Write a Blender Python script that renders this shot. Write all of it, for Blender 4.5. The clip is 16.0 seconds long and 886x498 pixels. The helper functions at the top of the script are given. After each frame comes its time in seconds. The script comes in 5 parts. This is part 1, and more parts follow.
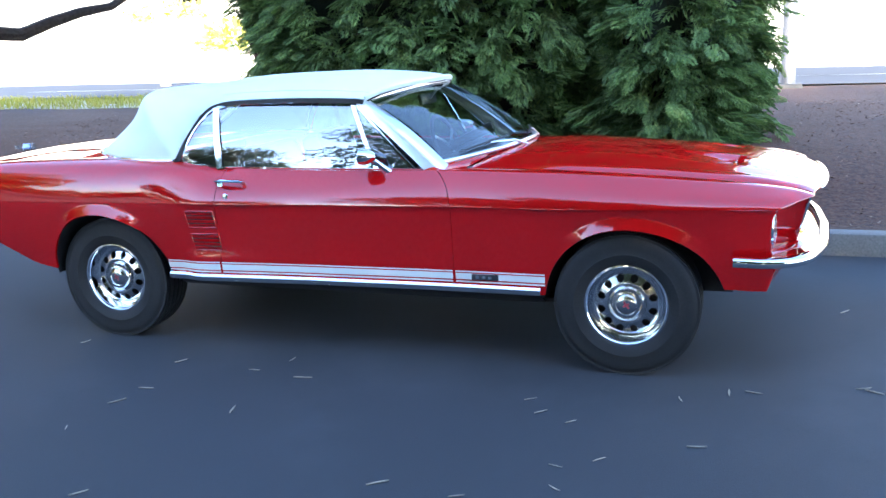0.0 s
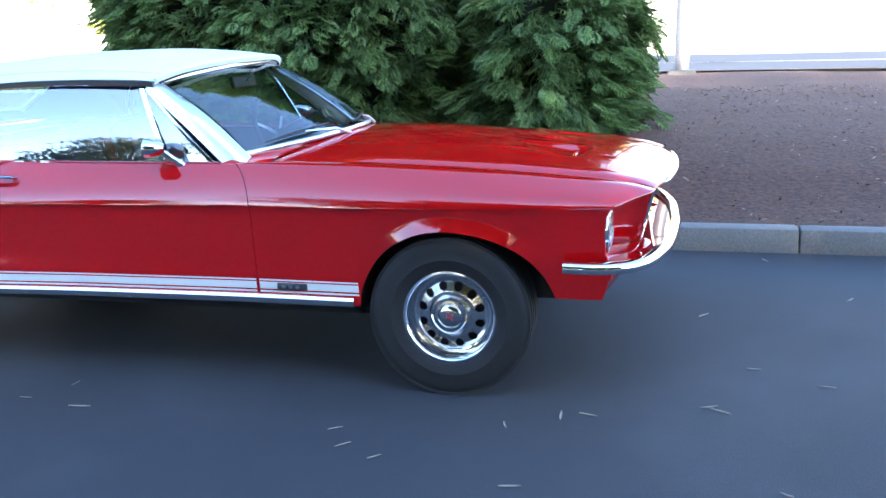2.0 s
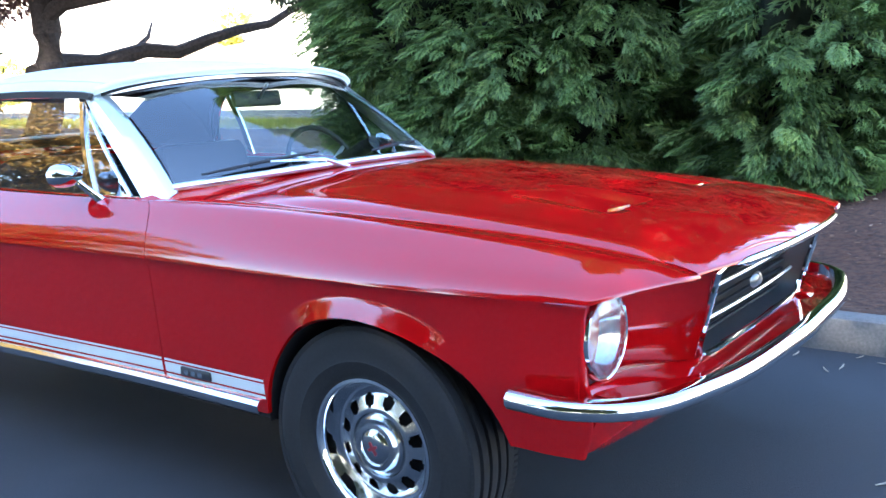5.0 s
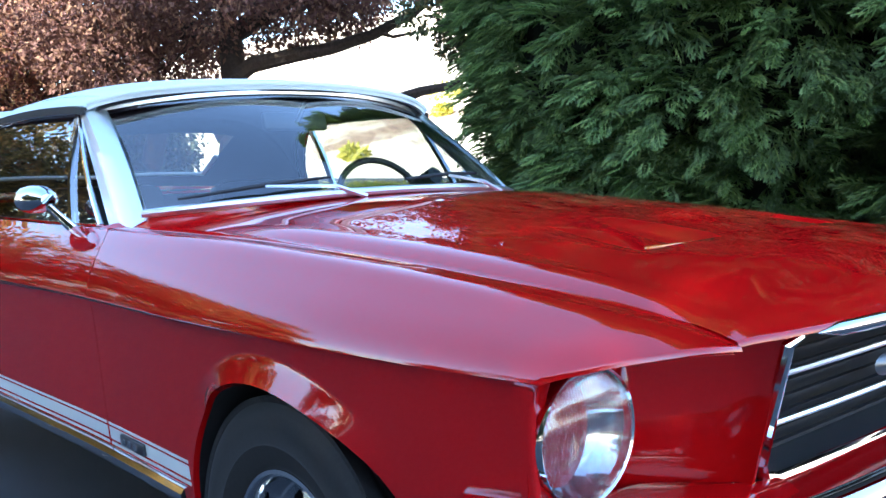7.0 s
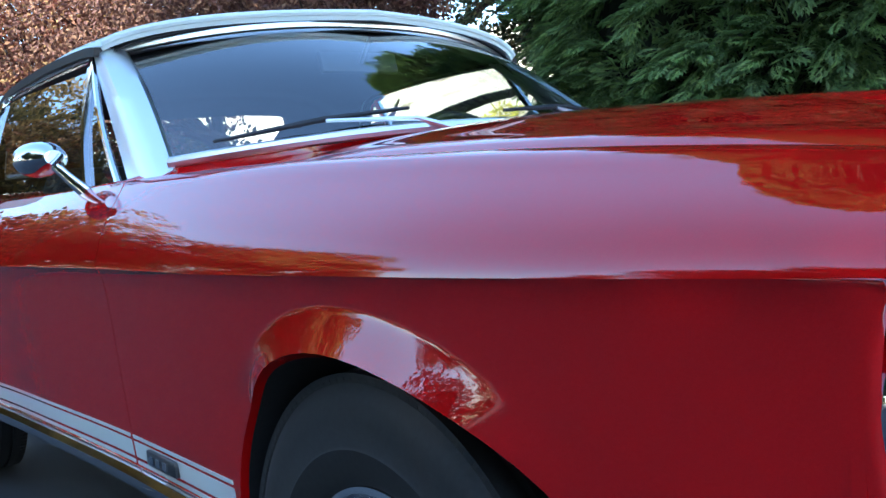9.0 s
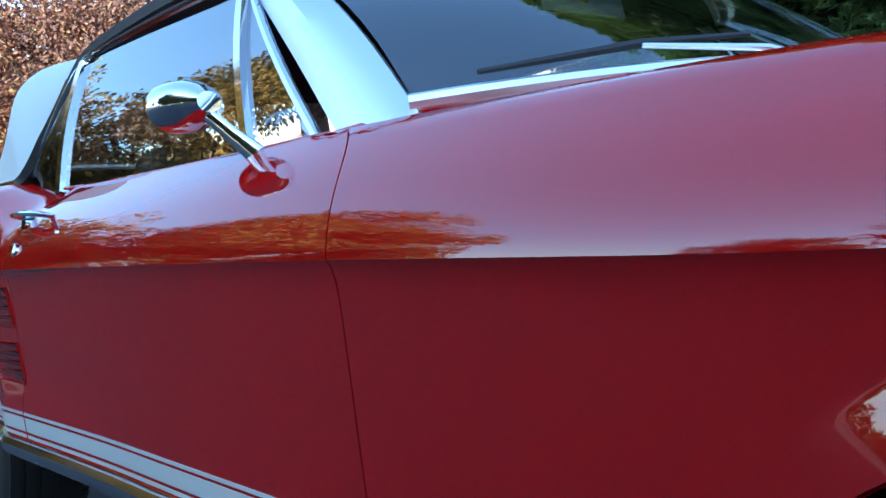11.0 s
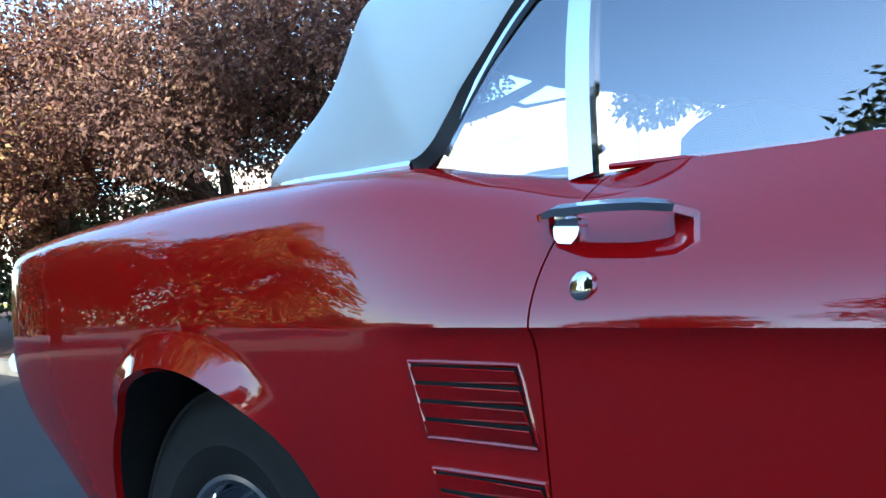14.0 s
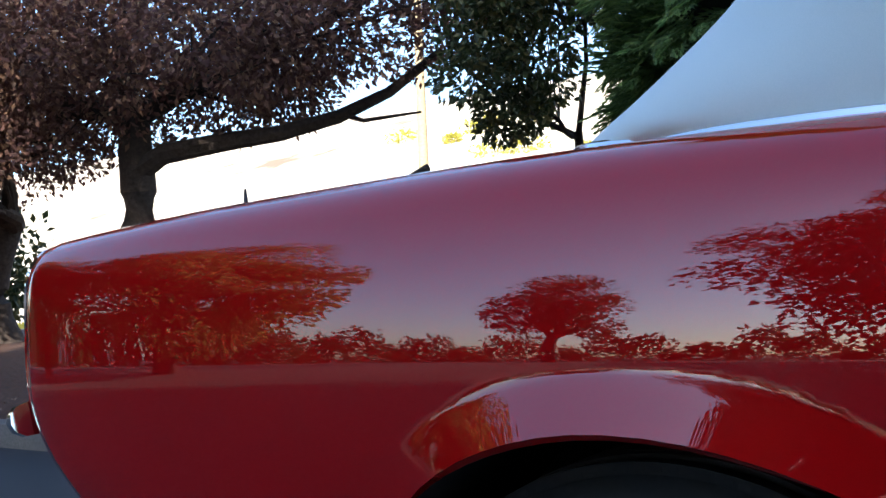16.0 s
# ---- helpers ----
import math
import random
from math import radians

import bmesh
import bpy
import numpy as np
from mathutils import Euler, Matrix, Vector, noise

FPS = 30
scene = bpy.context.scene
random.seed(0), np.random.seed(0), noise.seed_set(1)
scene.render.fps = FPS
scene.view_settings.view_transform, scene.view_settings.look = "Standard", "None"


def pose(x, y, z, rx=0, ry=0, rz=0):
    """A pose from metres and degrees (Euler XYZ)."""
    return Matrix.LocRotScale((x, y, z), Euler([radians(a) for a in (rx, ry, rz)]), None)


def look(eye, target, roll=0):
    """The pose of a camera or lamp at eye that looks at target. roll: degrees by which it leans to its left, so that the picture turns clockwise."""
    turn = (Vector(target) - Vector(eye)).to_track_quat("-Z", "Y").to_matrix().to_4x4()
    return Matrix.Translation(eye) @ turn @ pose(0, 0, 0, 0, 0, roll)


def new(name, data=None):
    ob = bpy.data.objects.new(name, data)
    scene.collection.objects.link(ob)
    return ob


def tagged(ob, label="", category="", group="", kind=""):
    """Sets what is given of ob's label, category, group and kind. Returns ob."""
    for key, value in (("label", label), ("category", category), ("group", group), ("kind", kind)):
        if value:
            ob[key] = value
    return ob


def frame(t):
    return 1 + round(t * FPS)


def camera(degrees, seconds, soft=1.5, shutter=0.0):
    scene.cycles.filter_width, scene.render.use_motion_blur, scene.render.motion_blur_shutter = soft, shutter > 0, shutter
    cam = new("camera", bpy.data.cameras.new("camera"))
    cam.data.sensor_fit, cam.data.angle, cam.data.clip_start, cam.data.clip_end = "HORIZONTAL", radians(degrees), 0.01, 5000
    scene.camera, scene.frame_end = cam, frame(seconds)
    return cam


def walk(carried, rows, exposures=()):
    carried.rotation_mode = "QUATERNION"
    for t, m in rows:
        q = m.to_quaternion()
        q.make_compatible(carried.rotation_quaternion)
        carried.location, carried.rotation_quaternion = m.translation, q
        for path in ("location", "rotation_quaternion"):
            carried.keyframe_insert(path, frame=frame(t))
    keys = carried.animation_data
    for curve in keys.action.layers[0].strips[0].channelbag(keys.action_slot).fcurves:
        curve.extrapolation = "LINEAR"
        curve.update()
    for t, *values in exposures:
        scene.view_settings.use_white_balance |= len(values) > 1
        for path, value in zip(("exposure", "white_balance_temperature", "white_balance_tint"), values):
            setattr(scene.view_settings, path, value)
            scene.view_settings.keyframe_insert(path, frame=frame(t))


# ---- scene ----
cam = camera(50.1, 16.0)
PATH = [
    (0, (1.964, -4.936, 1.532), (1.316, -3.095, 1.095), -2.2),
    (0.5, (2.011, -4.9, 1.523), (1.401, -3.045, 1.092), -2.1),
    (1, (2.081, -4.75, 1.507), (1.517, -2.881, 1.07), -2.0),
    (1.5, (2.199, -4.545, 1.497), (1.674, -2.67, 1.041), -1.6),
    (2, (2.252, -4.274, 1.464), (1.764, -2.392, 0.995), -1.7),
    (2.5, (2.321, -3.923, 1.415), (1.815, -2.046, 0.941), -1.9),
    (3, (2.507, -3.632, 1.401), (1.915, -1.784, 0.915), -1.8),
    (3.5, (2.625, -3.331, 1.374), (1.922, -1.525, 0.877), -1.7),
    (4, (2.746, -3.054, 1.355), (1.884, -1.314, 0.873), -1.9),
    (4.5, (2.924, -2.785, 1.34), (1.855, -1.15, 0.909), -1.6),
    (4.7, (2.906, -2.694, 1.302), (1.8, -1.073, 0.916), -1.6),
    (6.8, (2.869, -1.748, 1.113), (1.384, -0.426, 0.899), -2.1),
    (7, (2.822, -1.692, 1.067), (1.323, -0.382, 0.88), -1.6),
    (7.5, (2.7, -1.521, 0.976), (1.16, -0.257, 0.808), -2.9),
    (8.2, (2.522, -1.414, 0.89), (0.952, -0.183, 0.749), -4.0),
    (10.5, (1.713, -1.386, 0.824), (0.117, -0.186, 0.714), -5.4),
    (11, (1.454, -1.395, 0.798), (-0.115, -0.157, 0.739), -3.8),
    (11.5, (1.193, -1.430, 0.810), (-0.358, -0.167, 0.752), -3.8),
    (12, (0.927, -1.510, 0.805), (-0.591, -0.207, 0.775), -3.5),
    (12.5, (0.714, -1.491, 0.791), (-0.828, -0.216, 0.801), -3.2),
    (13, (0.578, -1.582, 0.798), (-0.927, -0.264, 0.816), -4.1),
    (13.5, (0.274, -1.627, 0.794), (-1.195, -0.271, 0.862), -2.0),
    (14, (-0.032, -1.583, 0.806), (-1.504, -0.231, 0.873), -2.3),
    (14.5, (-0.294, -1.624, 0.849), (-1.698, -0.2, 0.855), -3.6),
    (15, (-0.523, -1.647, 0.789), (-1.888, -0.19, 0.905), -0.3),
    (15.3, (-0.664, -1.646, 0.799), (-1.972, -0.136, 0.91), -0.5),
    (16, (-1.042, -1.686, 0.815), (-2.124, -0.007, 0.915), -2.4),
]
walk(cam, [(t, look(eye, target, roll)) for t, eye, target, roll in PATH],
     exposures=[(0.0, 3.2, 5600, 10), (4.5, 3.4, 5600, 10), (7.5, 2.7, 5600, 8), (11.0, 2.42, 5350, 0), (13.0, 2.40, 5350, 0), (14.0, 2.28, 5400, 1), (14.5, 2.40, 5450, 2), (15.0, 2.42, 5500, 5), (15.5, 2.0, 5650, 8), (16.0, 1.65, 5750, 10)])

# ---------------------------------------------------------------- light
SUN_AZ, SUN_EL = radians(160), radians(26)
world = bpy.data.worlds.new("sky")
scene.world = world
world.use_nodes = True
sky = world.node_tree.nodes.new("ShaderNodeTexSky")
sky.sky_type, sky.sun_disc = "NISHITA", False
sky.dust_density, sky.air_density, sky.ozone_density = 1.0, 1.0, 1.6
sky.sun_elevation, sky.sun_rotation = SUN_EL, SUN_AZ
world.node_tree.links.new(sky.outputs[0], world.node_tree.nodes["Background"].inputs[0])
world.node_tree.nodes["Background"].inputs[1].default_value = 0.15
SUN_DIR = Vector((math.sin(SUN_AZ) * math.cos(SUN_EL), math.cos(SUN_AZ) * math.cos(SUN_EL), math.sin(SUN_EL)))
sun = new("sun", bpy.data.lights.new("sun", "SUN"))
sun.data.energy, sun.data.angle, sun.data.color = 5.0, radians(0.5), (1.0, 0.86, 0.68)
sun.matrix_world = look(SUN_DIR * 60, (0, 0, 0))


# ---------------------------------------------------------------- materials
def shader(name, color=(0.5, 0.5, 0.5), rough=0.5, metal=0.0, **inputs):
    m = bpy.data.materials.new(name)
    m.use_nodes = True
    b = m.node_tree.nodes["Principled BSDF"]
    b.inputs["Base Color"].default_value = (*color, 1)
    b.inputs["Roughness"].default_value = rough
    b.inputs["Metallic"].default_value = metal
    for key, value in inputs.items():
        b.inputs[key.replace("_", " ")].default_value = value
    return m


def node(m, kind, **values):
    n = m.node_tree.nodes.new(kind)
    for key, value in values.items():
        n.inputs[key.replace("_", " ")].default_value = value
    return n


def link(m, a, b):
    m.node_tree.links.new(a, b)


def coords(m, scale=1.0):
    c = m.node_tree.nodes.new("ShaderNodeTexCoord")
    p = node(m, "ShaderNodeMapping")
    p.inputs["Scale"].default_value = (scale, scale, scale) if not isinstance(scale, tuple) else scale
    link(m, c.outputs["Object"], p.inputs["Vector"])
    return p.outputs["Vector"]


def ramp(m, fac, stops):
    r = m.node_tree.nodes.new("ShaderNodeValToRGB")
    while len(r.color_ramp.elements) < len(stops):
        r.color_ramp.elements.new(0.5)
    for e, (p, c) in zip(r.color_ramp.elements, stops):
        e.position, e.color = p, (*c, 1)
    link(m, fac, r.inputs["Fac"])
    return r.outputs["Color"]


def grain(m, scale, detail=4.0, rough=0.6):
    n = node(m, "ShaderNodeTexNoise", Scale=scale, Detail=detail, Roughness=rough)
    link(m, coords(m), n.inputs["Vector"])
    return n.outputs["Fac"]


def relief(m, fac, strength=0.3, distance=0.005):
    b = node(m, "ShaderNodeBump", Strength=strength, Distance=distance)
    link(m, fac, b.inputs["Height"])
    link(m, b.outputs["Normal"], m.node_tree.nodes["Principled BSDF"].inputs["Normal"])
    return b


def base_of(m, color):
    link(m, color, m.node_tree.nodes["Principled BSDF"].inputs["Base Color"])


def mixed(m, fac, a, b):
    x = m.node_tree.nodes.new("ShaderNodeMix")
    x.data_type = "RGBA"
    link(m, fac, x.inputs[0])
    for socket, value in ((x.inputs[6], a), (x.inputs[7], b)):
        if isinstance(value, tuple):
            socket.default_value = (*value, 1)
        else:
            link(m, value, socket)
    return x.outputs[2]


def speckled(name, dark, light, scale, rough=0.8, bump=0.3, distance=0.004, big=1.5, **inputs):
    """A rough surface that varies at two scales."""
    m = shader(name, light, rough, **inputs)
    fine = ramp(m, grain(m, scale), ((0.3, dark), (0.7, light)))
    wide = grain(m, big, 3.0)
    base_of(m, mixed(m, ramp(m, wide, ((0.35, (0.0,) * 3), (0.7, (0.45,) * 3))), fine, tuple(0.5 * (a + b) * 0.8 for a, b in zip(dark, light))))
    relief(m, grain(m, scale * 0.7, 6.0), bump, distance)
    return m


def paint():
    m = shader("red car paint", (0.40, 0.006, 0.012), 0.5, Specular_IOR_Level=0.0, Coat_Weight=1.0, Coat_Roughness=0.010, Coat_IOR=1.72)
    base_of(m, ramp(m, grain(m, 900.0, 2.0), ((0.3, (0.39, 0.0016, 0.0028)), (0.7, (0.44, 0.0020, 0.0036)))))
    b = node(m, "ShaderNodeBump", Strength=0.012, Distance=0.002)
    link(m, grain(m, 9.0, 2.0, 0.4), b.inputs["Height"])
    link(m, b.outputs["Normal"], m.node_tree.nodes["Principled BSDF"].inputs["Coat Normal"])
    return m


def glass(name, tint, face_on=0.06):
    """Thin glass: clear, with a gloss that grows towards grazing views."""
    m = bpy.data.materials.new(name)
    m.use_nodes = True
    m.node_tree.nodes.remove(m.node_tree.nodes["Principled BSDF"])
    out = m.node_tree.nodes["Material Output"]
    clear = m.node_tree.nodes.new("ShaderNodeBsdfTransparent")
    clear.inputs["Color"].default_value = (*tint, 1)
    shine = node(m, "ShaderNodeBsdfGlossy", Roughness=0.004)
    w = node(m, "ShaderNodeLayerWeight", Blend=0.5)
    p = m.node_tree.nodes.new("ShaderNodeMath")
    p.operation = "POWER"
    p.inputs[1].default_value = 4.0
    link(m, w.outputs["Facing"], p.inputs[0])
    f = m.node_tree.nodes.new("ShaderNodeMath")
    f.operation = "MULTIPLY_ADD"
    link(m, p.outputs[0], f.inputs[0])
    f.inputs[1].default_value, f.inputs[2].default_value = 1 - face_on, face_on
    x = m.node_tree.nodes.new("ShaderNodeMixShader")
    link(m, f.outputs[0], x.inputs[0])
    link(m, clear.outputs[0], x.inputs[1])
    link(m, shine.outputs[0], x.inputs[2])
    link(m, x.outputs[0], out.inputs["Surface"])
    return m


def leafy(name, stops, rough=0.55, through_it=0.35):
    m = shader(name, stops[0][1], rough)
    g = m.node_tree.nodes.new("ShaderNodeNewGeometry")
    c = ramp(m, g.outputs["Random Per Island"], stops)
    base_of(m, c)
    t = m.node_tree.nodes.new("ShaderNodeBsdfTranslucent")
    link(m, c, t.inputs["Color"])
    x = m.node_tree.nodes.new("ShaderNodeMixShader")
    x.inputs[0].default_value = through_it
    out = m.node_tree.nodes["Material Output"]
    link(m, m.node_tree.nodes["Principled BSDF"].outputs[0], x.inputs[1])
    link(m, t.outputs[0], x.inputs[2])
    link(m, x.outputs[0], out.inputs["Surface"])
    return m


RED = paint()
CHROME = shader("chrome", (0.83, 0.85, 0.87), 0.06, 1.0)
relief(CHROME, grain(CHROME, 14.0, 2.0), 0.03, 0.002)
STEEL = shader("stainless trim", (0.80, 0.83, 0.85), 0.34, 1.0)
relief(STEEL, grain(STEEL, 60.0, 3.0), 0.04, 0.001)
POLISHED = shader("polished wheel steel", (0.58, 0.60, 0.62), 0.17, 1.0)
relief(POLISHED, grain(POLISHED, 220.0, 2.0), 0.04, 0.0006)
GUNMETAL = shader("grey painted steel", (0.17, 0.18, 0.19), 0.30, 0.85)
relief(GUNMETAL, grain(GUNMETAL, 400.0, 2.0), 0.05, 0.0005)
VINYL = speckled("white vinyl", (0.71, 0.79, 0.75), (0.79, 0.85, 0.81), 900.0, 0.75, 0.12, 0.0006, 2.0, Specular_IOR_Level=0.25)
RUBBER = speckled("tyre rubber", (0.006, 0.006, 0.007), (0.013, 0.013, 0.015), 120.0, 0.7, 0.1, 0.0008, 6.0)
SEAL = shader("black weatherstrip", (0.012, 0.012, 0.014), 0.5)
relief(SEAL, grain(SEAL, 300.0), 0.1, 0.0005)
DARK = speckled("black underside", (0.006, 0.006, 0.007), (0.014, 0.014, 0.015), 40.0, 0.85, 0.1)
TRIM = speckled("black interior vinyl", (0.012, 0.012, 0.013), (0.022, 0.022, 0.024), 300.0, 0.45, 0.15, 0.0006, 8.0)
HEADLINER = speckled("black headliner cloth", (0.012, 0.012, 0.013), (0.028, 0.028, 0.030), 200.0, 0.9, 0.1, 0.001, 3.0)
STRIPE = shader("white stripe film", (0.72, 0.73, 0.72), 0.28, Coat_Weight=0.6)
relief(STRIPE, grain(STRIPE, 80.0), 0.02, 0.0005)
BADGE = shader("badge black enamel", (0.03, 0.03, 0.035), 0.3)
EMBLEM = shader("red emblem enamel", (0.28, 0.03, 0.04), 0.3)
AMBER = shader("amber lens", (0.75, 0.22, 0.02), 0.15, Coat_Weight=1.0)
TAILRED = shader("red lamp lens", (0.4, 0.01, 0.01), 0.15, Coat_Weight=1.0)
GLASS = glass("side window glass", (0.80, 0.85, 0.85), 0.30)
WINDSHIELD = glass("windshield glass", (0.80, 0.86, 0.85), 0.18)
LENS = glass("clear flexible window", (0.80, 0.84, 0.85), 0.06)


def fluted():
    """Headlamp glass: clear over a frosted silver, ribbed upright."""
    m = glass("fluted headlamp glass", (0.92, 0.95, 0.97), 0.06)
    out = m.node_tree.nodes["Material Output"]
    frost = node(m, "ShaderNodeBsdfGlossy", Roughness=0.22)
    frost.inputs["Color"].default_value = (0.72, 0.76, 0.80, 1)
    w = node(m, "ShaderNodeTexWave", Scale=64.0, Distortion=0.0)
    w.bands_direction = "Y"
    link(m, coords(m), w.inputs["Vector"])
    b = node(m, "ShaderNodeBump", Strength=0.6, Distance=0.003)
    link(m, w.outputs["Fac"], b.inputs["Height"])
    link(m, b.outputs["Normal"], frost.inputs["Normal"])
    x = m.node_tree.nodes.new("ShaderNodeMixShader")
    x.inputs[0].default_value = 0.34
    link(m, out.inputs["Surface"].links[0].from_socket, x.inputs[1])
    link(m, frost.outputs[0], x.inputs[2])
    link(m, x.outputs[0], out.inputs["Surface"])
    return m


LAMPGLASS = fluted()
ASPHALT = speckled("asphalt", (0.020, 0.0212, 0.0235), (0.048, 0.050, 0.055), 210.0, 0.84, 0.6, 0.004, 0.9, Specular_IOR_Level=0.45)


def weathered(m):
    """Pale stains and faint tyre-worn patches over the asphalt."""
    base = m.node_tree.nodes["Principled BSDF"].inputs["Base Color"].links[0].from_socket
    dark = ramp(m, grain(m, 0.9, 3.0, 0.5), ((0.40, (0.30,) * 3), (0.58, (0.0,) * 3)))
    c = mixed(m, dark, base, (0.022, 0.023, 0.025))
    stain = ramp(m, grain(m, 0.55, 7.0, 0.65), ((0.52, (0.0,) * 3), (0.75, (0.35,) * 3)))
    base_of(m, mixed(m, stain, c, (0.080, 0.081, 0.085)))


weathered(ASPHALT)
CONCRETE = speckled("kerb concrete", (0.11, 0.104, 0.094), (0.19, 0.18, 0.165), 70.0, 0.9, 0.5, 0.004, 3.0)
# shade on the lamp post's footing is put into this darker concrete
DARKCONCRETE = speckled("footing concrete darkened as shade", (0.04, 0.04, 0.038), (0.085, 0.08, 0.075), 60.0, 0.9, 0.4, 0.004, 3.0)
PATHWAY = speckled("pale path concrete", (0.24, 0.23, 0.21), (0.36, 0.35, 0.33), 120.0, 0.88, 0.4, 0.003, 4.0)
MULCH = speckled("bark mulch", (0.022, 0.009, 0.005), (0.120, 0.052, 0.027), 30.0, 0.95, 0.9, 0.02, 1.2)
CHIP = leafy("mulch chips", ((0.0, (0.06, 0.028, 0.016)), (0.6, (0.14, 0.072, 0.042)), (0.9, (0.20, 0.12, 0.075)), (1.0, (0.42, 0.32, 0.23))), 0.9, 0.0)
DRYGRASS = speckled("dry grass", (0.50, 0.43, 0.31), (0.68, 0.61, 0.48), 6.0, 0.95, 0.5, 0.03, 0.08)
bare = ramp(DRYGRASS, grain(DRYGRASS, 0.10, 6.0, 0.62), ((0.54, (0.0,) * 3), (0.64, (0.9,) * 3)))
base_of(DRYGRASS, mixed(DRYGRASS, bare, DRYGRASS.node_tree.nodes["Principled BSDF"].inputs["Base Color"].links[0].from_socket, (0.20, 0.115, 0.07)))
# dark blue in the colour stands for shade and the sky's reflection
ROAD = speckled("road asphalt coloured as blue shade", (0.010, 0.013, 0.020), (0.018, 0.023, 0.034), 120.0, 0.85, 0.3, 0.003, 0.4)
BLADES = leafy("grass blades", ((0.0, (0.42, 0.36, 0.05)), (0.5, (0.34, 0.35, 0.05)), (1.0, (0.52, 0.43, 0.11))), 0.7, 0.35)
BARK = speckled("dark bark", (0.018, 0.013, 0.011), (0.065, 0.048, 0.038), 22.0, 0.95, 0.9, 0.02, 3.0)
CYPRESS = leafy("cypress fronds", ((0.0, (0.064, 0.112, 0.036)), (0.5, (0.098, 0.168, 0.050)), (0.85, (0.128, 0.210, 0.058)), (1.0, (0.18, 0.25, 0.065))), 0.6, 0.35)
CYPRESS_TIP = leafy("young cypress tips", ((0.0, (0.11, 0.19, 0.052)), (0.6, (0.15, 0.25, 0.068)), (1.0, (0.22, 0.31, 0.085))), 0.45, 0.35)
CORE = speckled("inner hull coloured as shade", (0.006, 0.012, 0.006), (0.018, 0.028, 0.012), 30.0, 0.95, 0.6, 0.02)
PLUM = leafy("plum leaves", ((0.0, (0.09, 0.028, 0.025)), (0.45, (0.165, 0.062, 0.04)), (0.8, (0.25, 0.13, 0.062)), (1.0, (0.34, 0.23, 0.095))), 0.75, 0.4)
# darker copy of the plum leaves, with the crowns' shade in its colour
PLUM_SHADED = leafy("plum leaves darkened for shade", ((0.0, (0.085, 0.038, 0.034)), (0.5, (0.13, 0.062, 0.049)), (0.85, (0.185, 0.104, 0.066)), (1.0, (0.27, 0.165, 0.10))), 0.75, 0.3)
OAK = leafy("oak leaves", ((0.0, (0.03, 0.05, 0.018)), (0.6, (0.06, 0.08, 0.025)), (1.0, (0.14, 0.12, 0.04))), 0.5, 0.3)
AUTUMN = leafy("turning leaves", ((0.0, (0.11, 0.09, 0.03)), (0.5, (0.27, 0.175, 0.045)), (1.0, (0.48, 0.31, 0.08))), 0.5, 0.5)
DRYLEAF = leafy("dry curled leaves", ((0.0, (0.28, 0.23, 0.16)), (1.0, (0.58, 0.52, 0.42))), 0.7, 0.1)
WHITE = speckled("white painted pole", (0.26, 0.26, 0.26), (0.36, 0.36, 0.35), 60.0, 0.5, 0.1, 0.001, 2.0)
GALVANISED = speckled("galvanised steel", (0.10, 0.105, 0.115), (0.19, 0.195, 0.21), 40.0, 0.45, 0.1, 0.001, 2.0, Metallic=0.4)
PLASTIC = glass("clear bottle plastic", (0.85, 0.92, 0.97), 0.06)
LABEL = shader("blue bottle label", (0.30, 0.45, 0.72), 0.4)


# ---------------------------------------------------------------- mesh helpers
def spline(*pts):
    """A smooth curve through (x, y) points, with no overshoot."""
    pts = sorted(pts)
    xs, ys = [p[0] for p in pts], [p[1] for p in pts]
    d = [(ys[i + 1] - ys[i]) / (xs[i + 1] - xs[i]) for i in range(len(xs) - 1)]
    m = [d[0]] + [0.0 if d[i - 1] * d[i] <= 0 else 2 * d[i - 1] * d[i] / (d[i - 1] + d[i]) for i in range(1, len(d))] + [d[-1]]

    def f(x):
        if x <= xs[0]:
            return ys[0] + (x - xs[0]) * m[0] * 0.0
        if x >= xs[-1]:
            return ys[-1]
        k = max(i for i in range(len(xs) - 1) if xs[i] <= x)
        h = xs[k + 1] - xs[k]
        t = (x - xs[k]) / h
        return ((2 * t ** 3 - 3 * t ** 2 + 1) * ys[k] + (t ** 3 - 2 * t ** 2 + t) * h * m[k]
                + (3 * t ** 2 - 2 * t ** 3) * ys[k + 1] + (t ** 3 - t ** 2) * h * m[k + 1])
    return f


def smoothstep(a, b, x):
    t = min(1.0, max(0.0, (x - a) / (b - a)))
    return t * t * (3 - 2 * t)


def lerp(a, b, t):
    return a + (b - a) * t


def steps(a, b, n):
    return [a + (b - a) * i / n for i in range(n + 1)]


def sheet(fn, us, vs, keep=None, flip=False, bm=None):
    """A grid of points fn(u, v)."""
    bm = bm or bmesh.new()
    rows = [[bm.verts.new(fn(u, v)) for v in vs] for u in us]
    for i in range(len(us) - 1):
        for k in range(len(vs) - 1):
            if keep and not keep(0.5 * (us[i] + us[i + 1]), 0.5 * (vs[k] + vs[k + 1])):
                continue
            q = [rows[i][k], rows[i + 1][k], rows[i + 1][k + 1], rows[i][k + 1]]
            bm.faces.new(q[::-1] if flip else q)
    for v in [v for v in bm.verts if not v.link_faces]:
        bm.verts.remove(v)
    return bm


